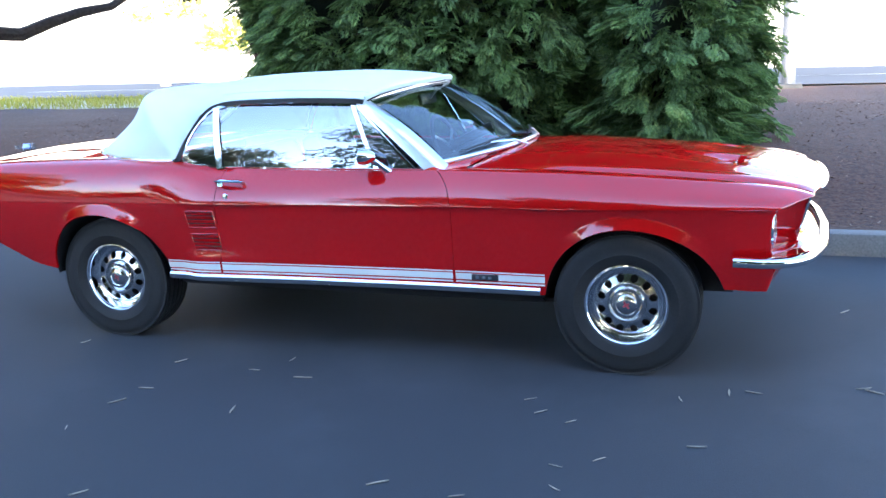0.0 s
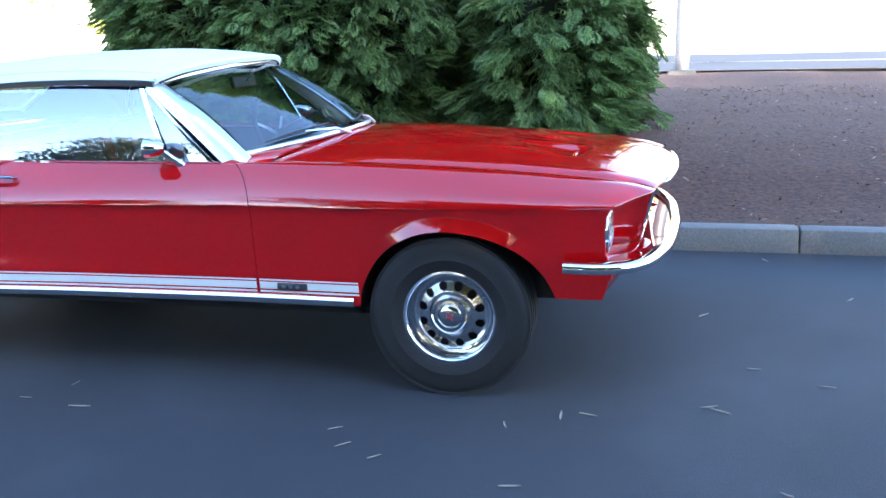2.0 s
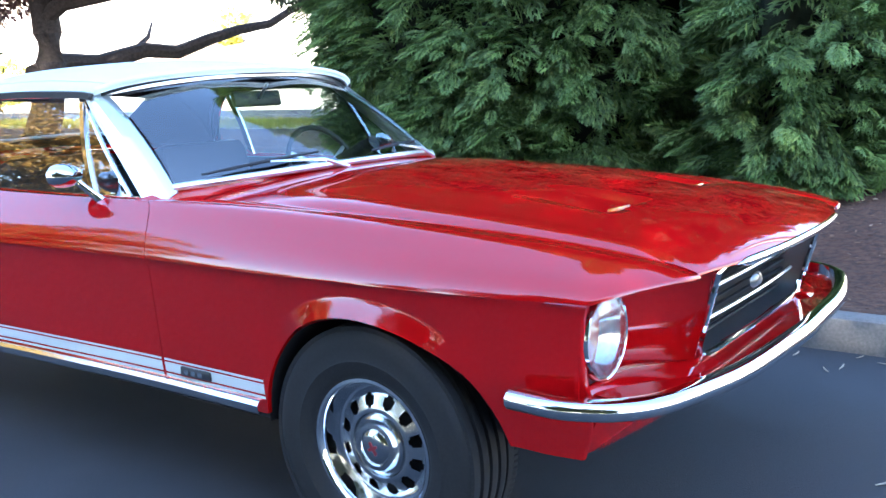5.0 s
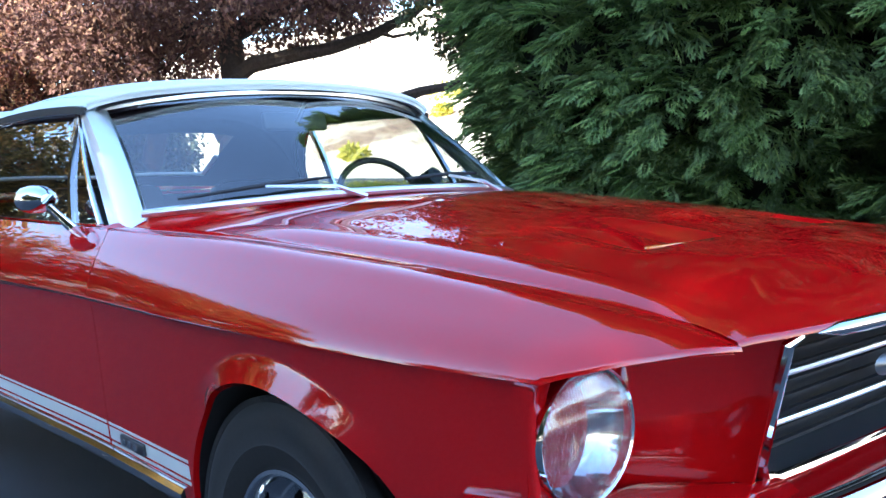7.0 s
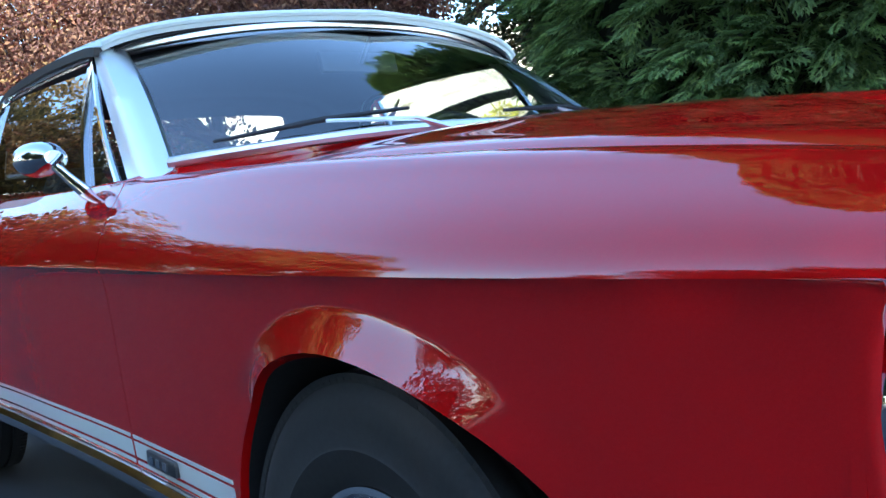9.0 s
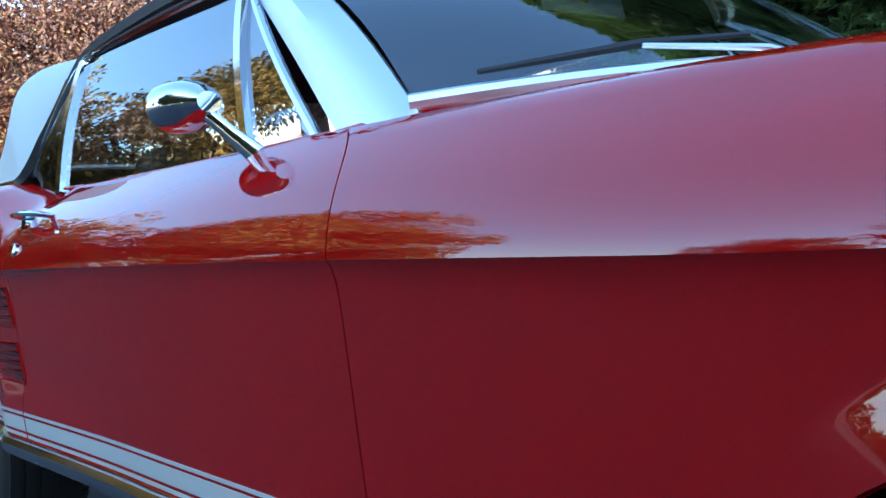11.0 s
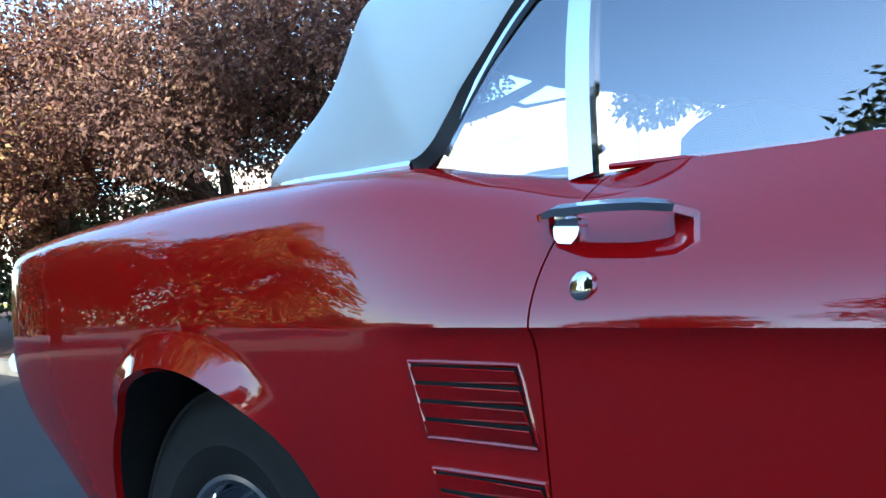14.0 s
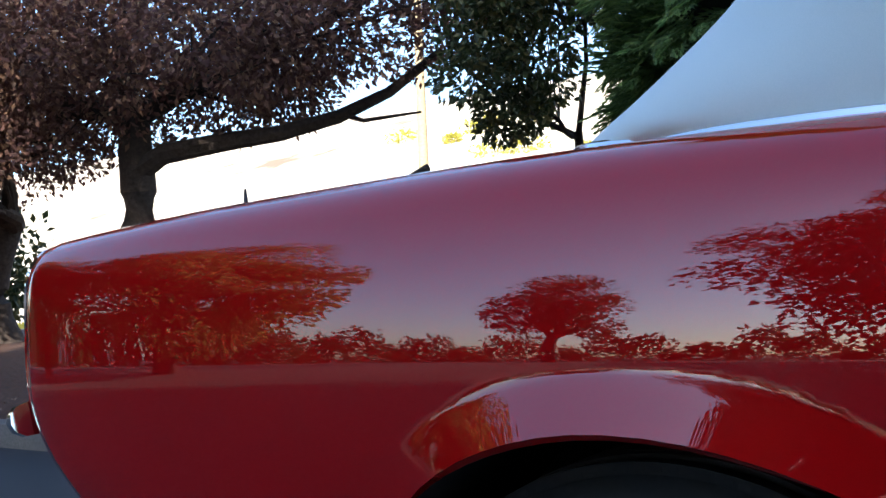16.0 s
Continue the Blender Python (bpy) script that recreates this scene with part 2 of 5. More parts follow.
def part(name, bm, material, parent=None, label="", thick=0.0, sharp=38, bevel=0.0):
    """One bmesh as one mesh object, under a thing or a part."""
    bm.normal_update()
    if thick:
        faces, rims = list(bm.faces), [e for e in bm.edges if len(e.link_faces) == 1]
        back = {v: bm.verts.new(v.co - v.normal * thick) for v in list(bm.verts)}
        for f in faces:
            bm.faces.new([back[v] for v in reversed(f.verts)])
        for e in rims:
            lp = e.link_loops[0]
            a, b = lp.vert, lp.link_loop_next.vert
            bm.faces.new((b, a, back[a], back[b]))
        bm.normal_update()
    for f in bm.faces:
        f.smooth = True
    for e in bm.edges:
        if len(e.link_faces) == 2:
            e.smooth = e.calc_face_angle(0.0) < radians(sharp)
    me = bpy.data.meshes.new(name)
    bm.to_mesh(me)
    bm.free()
    me.materials.append(material)
    ob = new(name, me)
    if parent is not None:
        ob.parent = parent
    if label:
        tagged(ob, label)
    if bevel:
        mod = ob.modifiers.new("worn edge", "BEVEL")
        mod.width, mod.segments, mod.limit_method = bevel, 2, "ANGLE"
    return ob


def thing(name, label, category, at=(0, 0, 0), group="", kind=""):
    ob = new(name)
    ob.location = at
    return tagged(ob, label, category, group, kind)


def box(x0, x1, y0, y1, z0, z1, bm=None, bevel=0.0):
    bm = bm or bmesh.new()
    made = bmesh.ops.create_cube(bm, size=1.0)["verts"]
    for v in made:
        v.co = Vector((lerp(x0, x1, v.co.x + 0.5), lerp(y0, y1, v.co.y + 0.5), lerp(z0, z1, v.co.z + 0.5)))
    if bevel:
        edges = {e for v in made for e in v.link_edges}
        bmesh.ops.bevel(bm, geom=list(edges), offset=bevel, segments=2, affect="EDGES", profile=0.5)
    return bm


def tube(points, radius, sides=8, bm=None, flat=1.0, up=Vector((0, 0, 1)), cap=True):
    """A rod along points; radius may be a list; flat squeezes it across up."""
    bm = bm or bmesh.new()
    pts = [Vector(p) for p in points]
    radii = radius if isinstance(radius, (list, tuple)) else [radius] * len(pts)
    rings = []
    for i, p in enumerate(pts):
        d = (pts[min(i + 1, len(pts) - 1)] - pts[max(i - 1, 0)]).normalized()
        a = d.cross(up)
        if a.length < 1e-4:
            a = d.cross(Vector((1, 0, 0)))
        a.normalize()
        b = a.cross(d).normalized()
        rings.append([bm.verts.new(p + (a * math.cos(k * 2 * math.pi / sides) * flat + b * math.sin(k * 2 * math.pi / sides)) * radii[i]) for k in range(sides)])
    for r, q in zip(rings, rings[1:]):
        for k in range(sides):
            bm.faces.new((r[k], r[(k + 1) % sides], q[(k + 1) % sides], q[k]))
    if cap:
        bm.faces.new(rings[0][::-1])
        bm.faces.new(rings[-1])
    bmesh.ops.recalc_face_normals(bm, faces=bm.faces)
    return bm


def sweep(points, section, bm=None, up=Vector((0, 0, 1))):
    """A closed section of (side, up) offsets along points."""
    bm = bm or bmesh.new()
    pts = [Vector(p) for p in points]
    rings = []
    for i, p in enumerate(pts):
        d = (pts[min(i + 1, len(pts) - 1)] - pts[max(i - 1, 0)]).normalized()
        a = d.cross(up).normalized()
        b = a.cross(d).normalized()
        rings.append([bm.verts.new(p + a * s + b * h) for s, h in section])
    n = len(section)
    for r, q in zip(rings, rings[1:]):
        for k in range(n):
            bm.faces.new((r[k], r[(k + 1) % n], q[(k + 1) % n], q[k]))
    bm.faces.new(rings[0][::-1])
    bm.faces.new(rings[-1])
    bmesh.ops.recalc_face_normals(bm, faces=bm.faces)
    return bm


def lathe(profile, sides=48, bm=None, keep=None):
    """(radius, along) points turned round the y axis."""
    bm = bm or bmesh.new()
    rings = []
    for r, a in profile:
        if r < 1e-5:
            rings.append([bm.verts.new((0, a, 0))])
        else:
            rings.append([bm.verts.new((r * math.cos(k * 2 * math.pi / sides), a, r * math.sin(k * 2 * math.pi / sides))) for k in range(sides)])
    for i, (p, q) in enumerate(zip(rings, rings[1:])):
        for k in range(sides):
            if keep and not keep(i, k):
                continue
            n = (k + 1) % sides
            if len(p) == 1 and len(q) == 1:
                continue
            if len(p) == 1:
                bm.faces.new((p[0], q[n], q[k]))
            elif len(q) == 1:
                bm.faces.new((p[k], p[n], q[0]))
            else:
                bm.faces.new((p[k], p[n], q[n], q[k]))
    bmesh.ops.recalc_face_normals(bm, faces=bm.faces)
    return bm


def moved(bm, m):
    bm.transform(m)
    return bm


def mirrored(bm):
    """The bmesh on the car's other side."""
    bm.transform(Matrix.Diagonal((1, -1, 1, 1)))
    bmesh.ops.reverse_faces(bm, faces=bm.faces)
    return bm


# ---------------------------------------------------------------- the car's form (x ahead, right side at -y)
AXLE, HUB, ARCH = 1.3715, 0.325, 0.356
crease_y = spline((-2.42, 0.815), (-2.2, 0.862), (-1.8, 0.900), (-1.39, 0.915), (-0.9, 0.908), (-0.66, 0.895), (0.0, 0.872), (0.57, 0.858), (1.1, 0.864), (1.45, 0.866), (1.75, 0.852), (2.0, 0.822), (2.1, 0.81))
crease_z = spline((-2.42, 0.735), (-1.4, 0.752), (-0.66, 0.757), (0.0, 0.761), (0.57, 0.764), (1.0, 0.764), (1.4, 0.770), (2.0, 0.777))
top_y = spline((-2.42, 0.715), (-2.0, 0.735), (-1.4, 0.735), (-0.95, 0.745), (-0.7, 0.71), (-0.5, 0.69), (0.35, 0.688), (0.70, 0.634), (1.1, 0.612), (1.5, 0.60), (2.2, 0.585))
crest_y = spline((-0.6, 0.762), (0.4, 0.758), (1.0, 0.745), (1.5, 0.728), (1.9, 0.702), (2.2, 0.672))
top_z = spline((-2.42, 0.918), (-2.2, 0.936), (-1.9, 0.953), (-1.4, 0.966), (-0.98, 0.957), (-0.82, 0.932), (-0.66, 0.917), (0.0, 0.913), (0.5, 0.916), (0.9, 0.912), (1.4, 0.893), (1.7, 0.874), (1.95, 0.851), (2.2, 0.812))
foot_z = spline((-2.42, 0.56), (-2.2, 0.47), (-1.95, 0.40), (-1.74, 0.37), (-1.7, 0.354), (1.66, 0.354), (1.74, 0.400), (1.80, 0.420), (1.93, 0.414), (2.0, 0.414))
tail_x = spline((0.36, -2.10), (0.45, -2.17), (0.55, -2.27), (0.62, -2.345), (0.68, -2.385), (0.76, -2.395), (0.85, -2.385), (0.95, -2.36))
nose_x = spline((0.30, 1.90), (0.40, 1.955), (0.50, 1.982), (0.565, 1.980), (0.61, 1.972), (0.68, 1.968), (0.735, 1.974), (0.78, 1.994))


def arch_hub(c):
    """Height of the opening's centre; the rear one stands a little higher."""
    return HUB + (0.012 if c < 0 else 0.002)


def arch_half(c, ahead):
    """Half length of an opening: each one reaches farther ahead of its axle than behind."""
    return (0.405 if c < 0 else 0.435) if ahead else (0.360 if c < 0 else 0.367)


def arch_out(c, x):
    """Distance from the axle, scaled so that the opening becomes round."""
    return (x - c) * ARCH / arch_half(c, x > c)


def arch_z(x):
    for c in (-AXLE, AXLE):
        d = arch_out(c, x)
        if abs(d) < ARCH:
            return arch_hub(c) + math.sqrt(ARCH ** 2 - d ** 2)
    return 0.0


def lower_y(x, z):
    """Half width below the crease."""
    d = max(0.0, crease_z(x) - z)
    door = 0.011 * (1 - math.exp(-d / 0.014)) + 0.075 * d + 0.10 * max(0.0, d - 0.30) ** 1.5
    quarter = 0.075 * (max(0.0, d - 0.02) / 0.40) ** 1.7
    b = smoothstep(-0.79, -0.915, x)
    y = crease_y(x) - lerp(door, quarter, b)
    # ledge that runs forward from the side scoop above the sill
    y += 0.014 * smoothstep(-0.15, -0.80, x) * (1 - b) * smoothstep(0.54, 0.455, z)
    for c in (-AXLE, AXLE):
        r = math.hypot(arch_out(c, x), z - arch_hub(c))
        y += 0.027 * max(0.0, 1 - max(0.0, r - ARCH) / 0.052) ** 1.15 * smoothstep(0.66 if c > 0 else 0.73, 1.0, (z - HUB) / max(r, 0.01))
    return y


def upper_point(x, v):
    """From the crease (v = 0) over the shoulder to the inner edge (v = 1)."""
    k, f = smoothstep(-0.80, -0.55, x), smoothstep(0.40, 0.60, x)
    lean = smoothstep(-0.7, -1.1, x)
    a = Vector((crease_y(x), crease_z(x)))
    c = Vector((lerp(top_y(x), crest_y(x), k), top_z(x) + 0.003 * k))
    s = lerp(1.0, 0.74, f)
    if v <= s:
        t, r = v / s, min(1.0, (c.y - a.y) / 0.153)
        p1 = a + Vector((lerp(-0.006, -0.005, lean), lerp(0.064 * r, 0.125, lean)))
        p2 = c + Vector((lerp(lerp(0.085, 0.150, lean), 0.040, k), lerp(lerp(0.006, 0.002, lean), -0.037 * r, k)))
        return (1 - t) ** 3 * a + 3 * t * (1 - t) ** 2 * p1 + 3 * t * t * (1 - t) * p2 + t ** 3 * c
    # from the crest in to the hood's edge
    t = (v - s) / (1 - s)
    b = c.lerp(Vector((top_y(x), top_z(x))), f)
    return (1 - t) ** 2 * c + 2 * t * (1 - t) * (c + Vector((-0.024, 0.007)) * f) + t * t * b


def side_point(x, w):
    """w from -1 (sill) through 0 (crease) to 1 (inner top edge), on the right side."""
    if w <= 0:
        z0 = max(foot_z(x), arch_z(x))
        z = lerp(crease_z(x), z0, -w)
        return Vector((x, -lower_y(x, z), z))
    y, z = upper_point(x, w)
    return Vector((x, -y, z))


LOW = [-1, -0.985, -0.96, -0.92, -0.88, -0.84, -0.8, -0.76, -0.72, -0.68, -0.64, -0.6, -0.56, -0.52, -0.48, -0.44, -0.4, -0.33, -0.26, -0.2, -0.15, -0.1, -0.06, -0.03, -0.012, 0.0]
HIGH = [0.02, 0.05, 0.1, 0.16, 0.23, 0.3, 0.38, 0.46, 0.54, 0.62, 0.7, 0.78, 0.85, 0.91, 0.96, 1.0]


def columns(a, b, n, *arches):
    xs = set(steps(a, b, n))
    for c in arches:
        xs = {x for x in xs if abs(arch_out(c, x)) > ARCH - 0.004}
        for k in range(37):
            d = -math.cos(math.pi * k / 36)
            xs.add(c + d * arch_half(c, d > 0))
        xs |= {c - arch_half(c, False) - 0.0005, c + arch_half(c, True) + 0.0005}
    return sorted(x for x in xs if a - 1e-6 <= x <= b + 1e-6)


def hood_z(x, y):
    half = top_y(x)
    t = min(1.0, abs(y) / half)
    crown = spline((0.5, 0.060), (1.0, 0.070), (1.6, 0.062), (2.0, 0.048), (2.2, 0.040))(x)
    z = top_z(x) - 0.004 + crown * (1 - t ** 2.4)
    z += (0.012 * smoothstep(0.985, 0.945, t) - 0.006 * smoothstep(0.945, 0.82, t)) * smoothstep(0.70, 1.1, x)
    nose = hood_front(y)
    roll = 0.022 * max(0.0, (x - nose + 0.085) / 0.085) ** 2
    return -roll + lerp(z, 0.838 + 0.008 * (1 - t * t), max(0.0, min(1.0, (x - nose + 0.30) / 0.31)) ** 3)


def hood_front(y):
    return 2.215 - 0.075 * (abs(y) / 0.6) ** 2.2


def hood_back(y):
    return 0.70 - 0.11 * (abs(y) / 0.63) ** 2


def glass_base(y):
    """The windshield's foot."""
    t = abs(y) / 0.675
    return Vector((0.735 - 0.255 * t ** 2.2, y, 0.985 - 0.040 * t ** 2))


def glass_head(y):
    t = abs(y) / 0.60
    return Vector((0.235 - 0.165 * t ** 2.2, y, 1.285 - 0.052 * t ** 2.4))


car = thing("convertible_car", "red vintage convertible with white soft top raised, parked by kerb", "car")


def both(name, make, material, label="", **more):
    a = part(name, make(), material, car, label, **more)
    b = part(name, mirrored(make()), material, car, label, **more)
    return a, b


def gap_shift(w):
    """The shut line leans back towards the screen pillar."""
    return -0.105 * max(0.0, w) ** 1.5


# front fenders
def fender():
    xs = columns(0.567 + 0.0014, 2.0, 60, AXLE) + [2.004, 2.008, 2.012]

    def fn(x, w):
        curl = max(0.0, (x - 2.0) / 0.012)
        x = min(x, 2.0)
        p = side_point(x + gap_shift(w) * smoothstep(1.0, 0.567, x), w)
        if x > 1.81:
            t = (x - 1.81) / 0.19
            if w <= 0:
                end = nose_x(p.z)
            else:
                end = lerp(1.992, 2.145, smoothstep(0.0, 1.0, w) ** 0.7)
            nx = lerp(1.81, end, t)
            if w > 0:
                q = side_point(min(nx, 2.14), w)
                roll = max(0.0, (t - 0.70) / 0.30) ** 2
                p = Vector((nx, q.y, q.z - lerp(0.005, 0.010, w) * roll * smoothstep(0.0, 0.3, w)))
            else:
                p.x = nx
                p.y = -lower_y(min(nx, 2.0), p.z)
        if curl:
            a = 0.5 * math.pi * curl
            k = smoothstep(-0.12, 0.12, w)
            p += Vector((0.007 * math.sin(a), 0.010 * (1 - math.cos(a)) * (1 - k), -0.008 * (1 - math.cos(a)) * k))
        return p
    return sheet(fn, xs, LOW + HIGH)


both("front_fender", fender, RED, thick=0.014)


def door():
    return sheet(lambda x, w: side_point(x + gap_shift(w) * smoothstep(0.1, 0.567, x), w), steps(-0.663 + 0.0014, 0.567 - 0.0014, 56), LOW + HIGH)


doors = both("door", door, RED, thick=0.014)


# rear quarters, shaped round the scoop and rounded off at the tail
def quarter_point(x, w):
    p = side_point(x, w)
    if x < -1.8:
        t = (-1.8 - x) / 0.62
        nx = lerp(-1.8, tail_x(p.z), t)
        q = side_point(nx, w)
        p = Vector((nx, q.y, p.z if w <= 0 else q.z))
        k = smoothstep(0.86, 1.0, t)
        p.y += 0.03 * k * k
    return p


def quarter():
    return sheet(quarter_point, columns(-2.42, -0.663 - 0.0014, 70, -AXLE), LOW + HIGH)


both("rear_quarter", quarter, RED, thick=0.014)
both("tail_trim", lambda: tube([quarter_point(-2.415, w) + Vector((-0.002, -0.001, 0)) for w in steps(-0.25, 0.8, 24)], 0.006, 6), CHROME, "thin bright edge trim at the tail")

# hood with its two signal scoops, cowl, deck
SCOOP_X, SCOOP_Y = 1.66, 0.27


def hood():
    ys = steps(-1, 1, 56)
    us = steps(0, 1, 60) + [1.001, 1.002, 1.003]

    def fn(u, v):
        curl, u = max(0.0, (u - 1) / 0.003), min(u, 1.0)
        y = v * 0.605
        x = lerp(hood_back(y), hood_front(y), u)
        y = v * (top_y(x) - 0.004)
        z = hood_z(x, y)
        for s in (-1, 1):
            a, b = (x - SCOOP_X) / 0.17, (y - s * SCOOP_Y) / 0.085
            if abs(b) < 1.25 and -1.2 < a < 1.2:
                z -= 0.020 * smoothstep(1.10, 0.88, abs(b)) * smoothstep(-1.0, 0.85, a) * smoothstep(1.05, 0.96, a)
        a = 0.5 * math.pi * curl
        return Vector((x + 0.005 * math.sin(a), y, z - 0.009 * (1 - math.cos(a))))
    return sheet(fn, us, ys)


hood_ob = part("hood", hood(), RED, car, thick=0.014)
for s in (-1, 1):
    part("signal_lamp", moved(box(-0.006, 0.006, -0.058, 0.058, -0.011, 0.011, bevel=0.003), pose(SCOOP_X + 0.146, s * SCOOP_Y, hood_z(SCOOP_X + 0.15, SCOOP_Y) - 0.020)), AMBER, hood_ob, "small amber signal lens")


def lip():
    pts = [(hood_front(y) + 0.004, y, hood_z(hood_front(y), y) - 0.008) for y in steps(-0.44, 0.44, 40)]
    return tube(pts, [0.010 * smoothstep(0.0, 0.06, min(i, 40 - i) / 40) + 0.001 for i in range(41)], 10)


part("hood_moulding", lip(), CHROME, hood_ob, "bright chrome front lip")


def cowl():
    def fn(u, v):
        w = max(-1.0, min(1.0, v))
        y = w * 0.66
        a, b = glass_base(y), Vector((hood_back(y) - 0.004, w * 0.627, 0))
        b.z = hood_z(b.x, b.y) - 0.002
        p = a.lerp(b, u) + Vector((0, 0, -0.006 * math.sin(math.pi * u)))
        if abs(v) > 1:
            # corner between the screen's foot and the fender
            x = lerp(0.40, 0.598, u)
            e = upper_point(x, 1.0)
            q = Vector((x, math.copysign(e[0] + 0.004, v), e[1] - 0.002))
            p = p.lerp(q, (abs(v) - 1) / 0.12)
        return p
    return sheet(fn, steps(0, 1, 8), [-1.12, -1.06] + steps(-1, 1, 40) + [1.06, 1.12])


cowl_ob = part("cowl_panel", cowl(), RED, car, thick=0.012)


def deck():
    def fn(u, v):
        x = lerp(-2.335, -1.60, u)
        y = v * (top_y(x) - 0.003)
        return Vector((x, y, top_z(x) - 0.003 + 0.022 * (1 - v * v)))
    return sheet(fn, steps(0, 1, 30), steps(-1, 1, 30))


part("boot_lid", deck(), RED, car, thick=0.014)


def tulip():
    """The panel between the top's foot and the boot lid, and the rear shelf."""
    def fn(u, v):
        x = lerp(-1.595, -0.95, u)
        y = v * (top_y(x) - 0.003)
        return Vector((x, y, top_z(x) - 0.012 + 0.012 * (1 - v * v)))
    return sheet(fn, steps(0, 1, 14), steps(-1, 1, 20), keep=lambda u, v: u < 0.62 or abs(v) > 0.86)


part("rear_deck_panel", tulip(), RED, car, thick=0.012)


def tail_panel():
    def fn(u, v):
        z = lerp(0.50, 0.915, u)
        x = tail_x(z) + 0.012
        return Vector((x, v * (0.80 if z < 0.8 else lerp(0.80, 0.70, (z - 0.8) / 0.115)), z))
    return sheet(fn, steps(0, 1, 14), steps(-1, 1, 12), flip=True)


part("tail_panel", tail_panel(), RED, car, thick=0.01)
for s in (-1, 1):
    for k in range(3):
        part("tail_lamp", moved(box(-0.012, 0.012, -0.028, 0.028, -0.075, 0.075, bevel=0.006), pose(tail_x(0.75) - 0.004, s * (0.52 + 0.075 * k), 0.735)), TAILRED, car, "narrow red tail lamp lens")


# bumpers
def bumper_line(pts, n=48):
    fx = spline(*[(i / (len(pts) - 1), p[0]) for i, p in enumerate(pts)])
    fy = [p[1] for p in pts]
    gy = spline(*[(i / (len(pts) - 1), v) for i, v in enumerate(fy)])
    gz = spline(*[(i / (len(pts) - 1), p[2]) for i, p in enumerate(pts)])
    half = [Vector((fx(t), gy(t), gz(t))) for t in steps(0, 1, n)]
    return half + [Vector((p.x, -p.y, p.z)) for p in half[::-1][1:]]


BLADE = [(-0.016, -0.023), (0.004, -0.025), (0.018, -0.019), (0.026, -0.007), (0.026, 0.006), (0.018, 0.017), (0.000, 0.023), (-0.016, 0.021)]
front_line = bumper_line([(1.828, -0.862, 0.557), (1.93, -0.868, 0.557), (2.03, -0.840, 0.558), (2.115, -0.757, 0.559), (2.165, -0.60, 0.558), (2.20, -0.40, 0.557), (2.22, 0.0, 0.557)])
part("front_bumper", sweep(front_line, BLADE), CHROME, car, "curved chrome bumper blade")
rear_line = bumper_line([(-2.385, -0.800, 0.655), (-2.42, -0.785, 0.65), (-2.455, -0.74, 0.645), (-2.47, -0.6, 0.64), (-2.48, -0.4, 0.64), (-2.485, 0.0, 0.64)])
part("rear_bumper", sweep([Vector((p.x, -p.y, p.z)) for p in rear_line], [(s, h * 1.1) for s, h in BLADE]), CHROME, car, "curved chrome bumper blade")


# nose: grille cavity, headlamp buckets, ledge, valance
def bucket():
    """Wall from the lamp in to the grille, and the plate round the lamp."""
    def fn(u, v):
        z = lerp(0.535, lerp(0.785, 0.806, u), v)
        if u < 0.45:
            t = u / 0.45
            return Vector((lerp(1.966, 1.922, t), -lerp(0.806, 0.585, t), min(z, lerp(0.765, 0.795, t))))
        t = (u - 0.45) / 0.55
        return Vector((lerp(1.922, lerp(2.075, 2.138, v), t ** 1.15), -lerp(0.585, 0.447, smoothstep(-0.3, 1, t)), z))
    return sheet(fn, steps(0, 1, 24), steps(0, 1, 10))


both("headlamp_surround", bucket, RED, thick=0.01)


def ledge():
    def fn(u, v):
        y = lerp(-0.768, -0.39, u)
        back = Vector((lerp(1.955, 2.07, smoothstep(0.5, 1.0, u)), y, lerp(0.575, 0.566, u)))
        out = Vector((lerp(1.985, 2.145, smoothstep(0.0, 0.75, u)), y, 0.545))
        return back.lerp(out, v) + Vector((0, 0, 0.014 * math.sin(math.pi * v)))
    return sheet(fn, steps(0, 1, 16), steps(0, 1, 6), flip=True)


both("lamp_ledge", ledge, RED, thick=0.01)


def valance():
    line = [(2.0, -0.80), (2.03, -0.72), (2.055, -0.58), (2.075, -0.38), (2.085, 0.0)]
    fx = spline(*[(y, x) for x, y in line])

    def fn(u, v):
        y = lerp(-0.782, 0.782, u)
        x = fx(-abs(y)) - 0.075 * (1 - v) ** 1.6
        return Vector((x, y, lerp(0.410, 0.55, v)))
    return sheet(fn, steps(0, 1, 40), steps(0, 1, 8))


part("front_valance", valance(), RED, car, thick=0.01)


def stone_tray():
    """Pan that fills the space between the bumper and the nose."""
    outer = spline((0.0, 2.198), (0.40, 2.178), (0.60, 2.142), (0.72, 2.10), (0.76, 2.07))

    def fn(u, v):
        a = Vector((lerp(1.975, 2.075, 1 - (u / 0.76) ** 2), u, 0.556))
        b = Vector((outer(abs(u)), u, 0.549))
        return a.lerp(b, v)
    return sheet(fn, steps(-0.76, 0.76, 40), steps(0, 1, 4))


part("stone_tray", stone_tray(), RED, car, "red pan behind the bumper", thick=0.006)


def under_nose():
    return sheet(lambda u, v: Vector((lerp(1.9, 2.135, v) - 0.04 * abs(u) ** 2, u * 0.45, 0.806 - 0.008 * (1 - v))), steps(-1, 1, 8), steps(0, 1, 4))


part("nose_underside", under_nose(), RED, car, thick=0.008)

grille = part("grille_back", box(1.985, 1.995, -0.46, 0.46, 0.54, 0.83), DARK, car, "dark recessed grille backing")


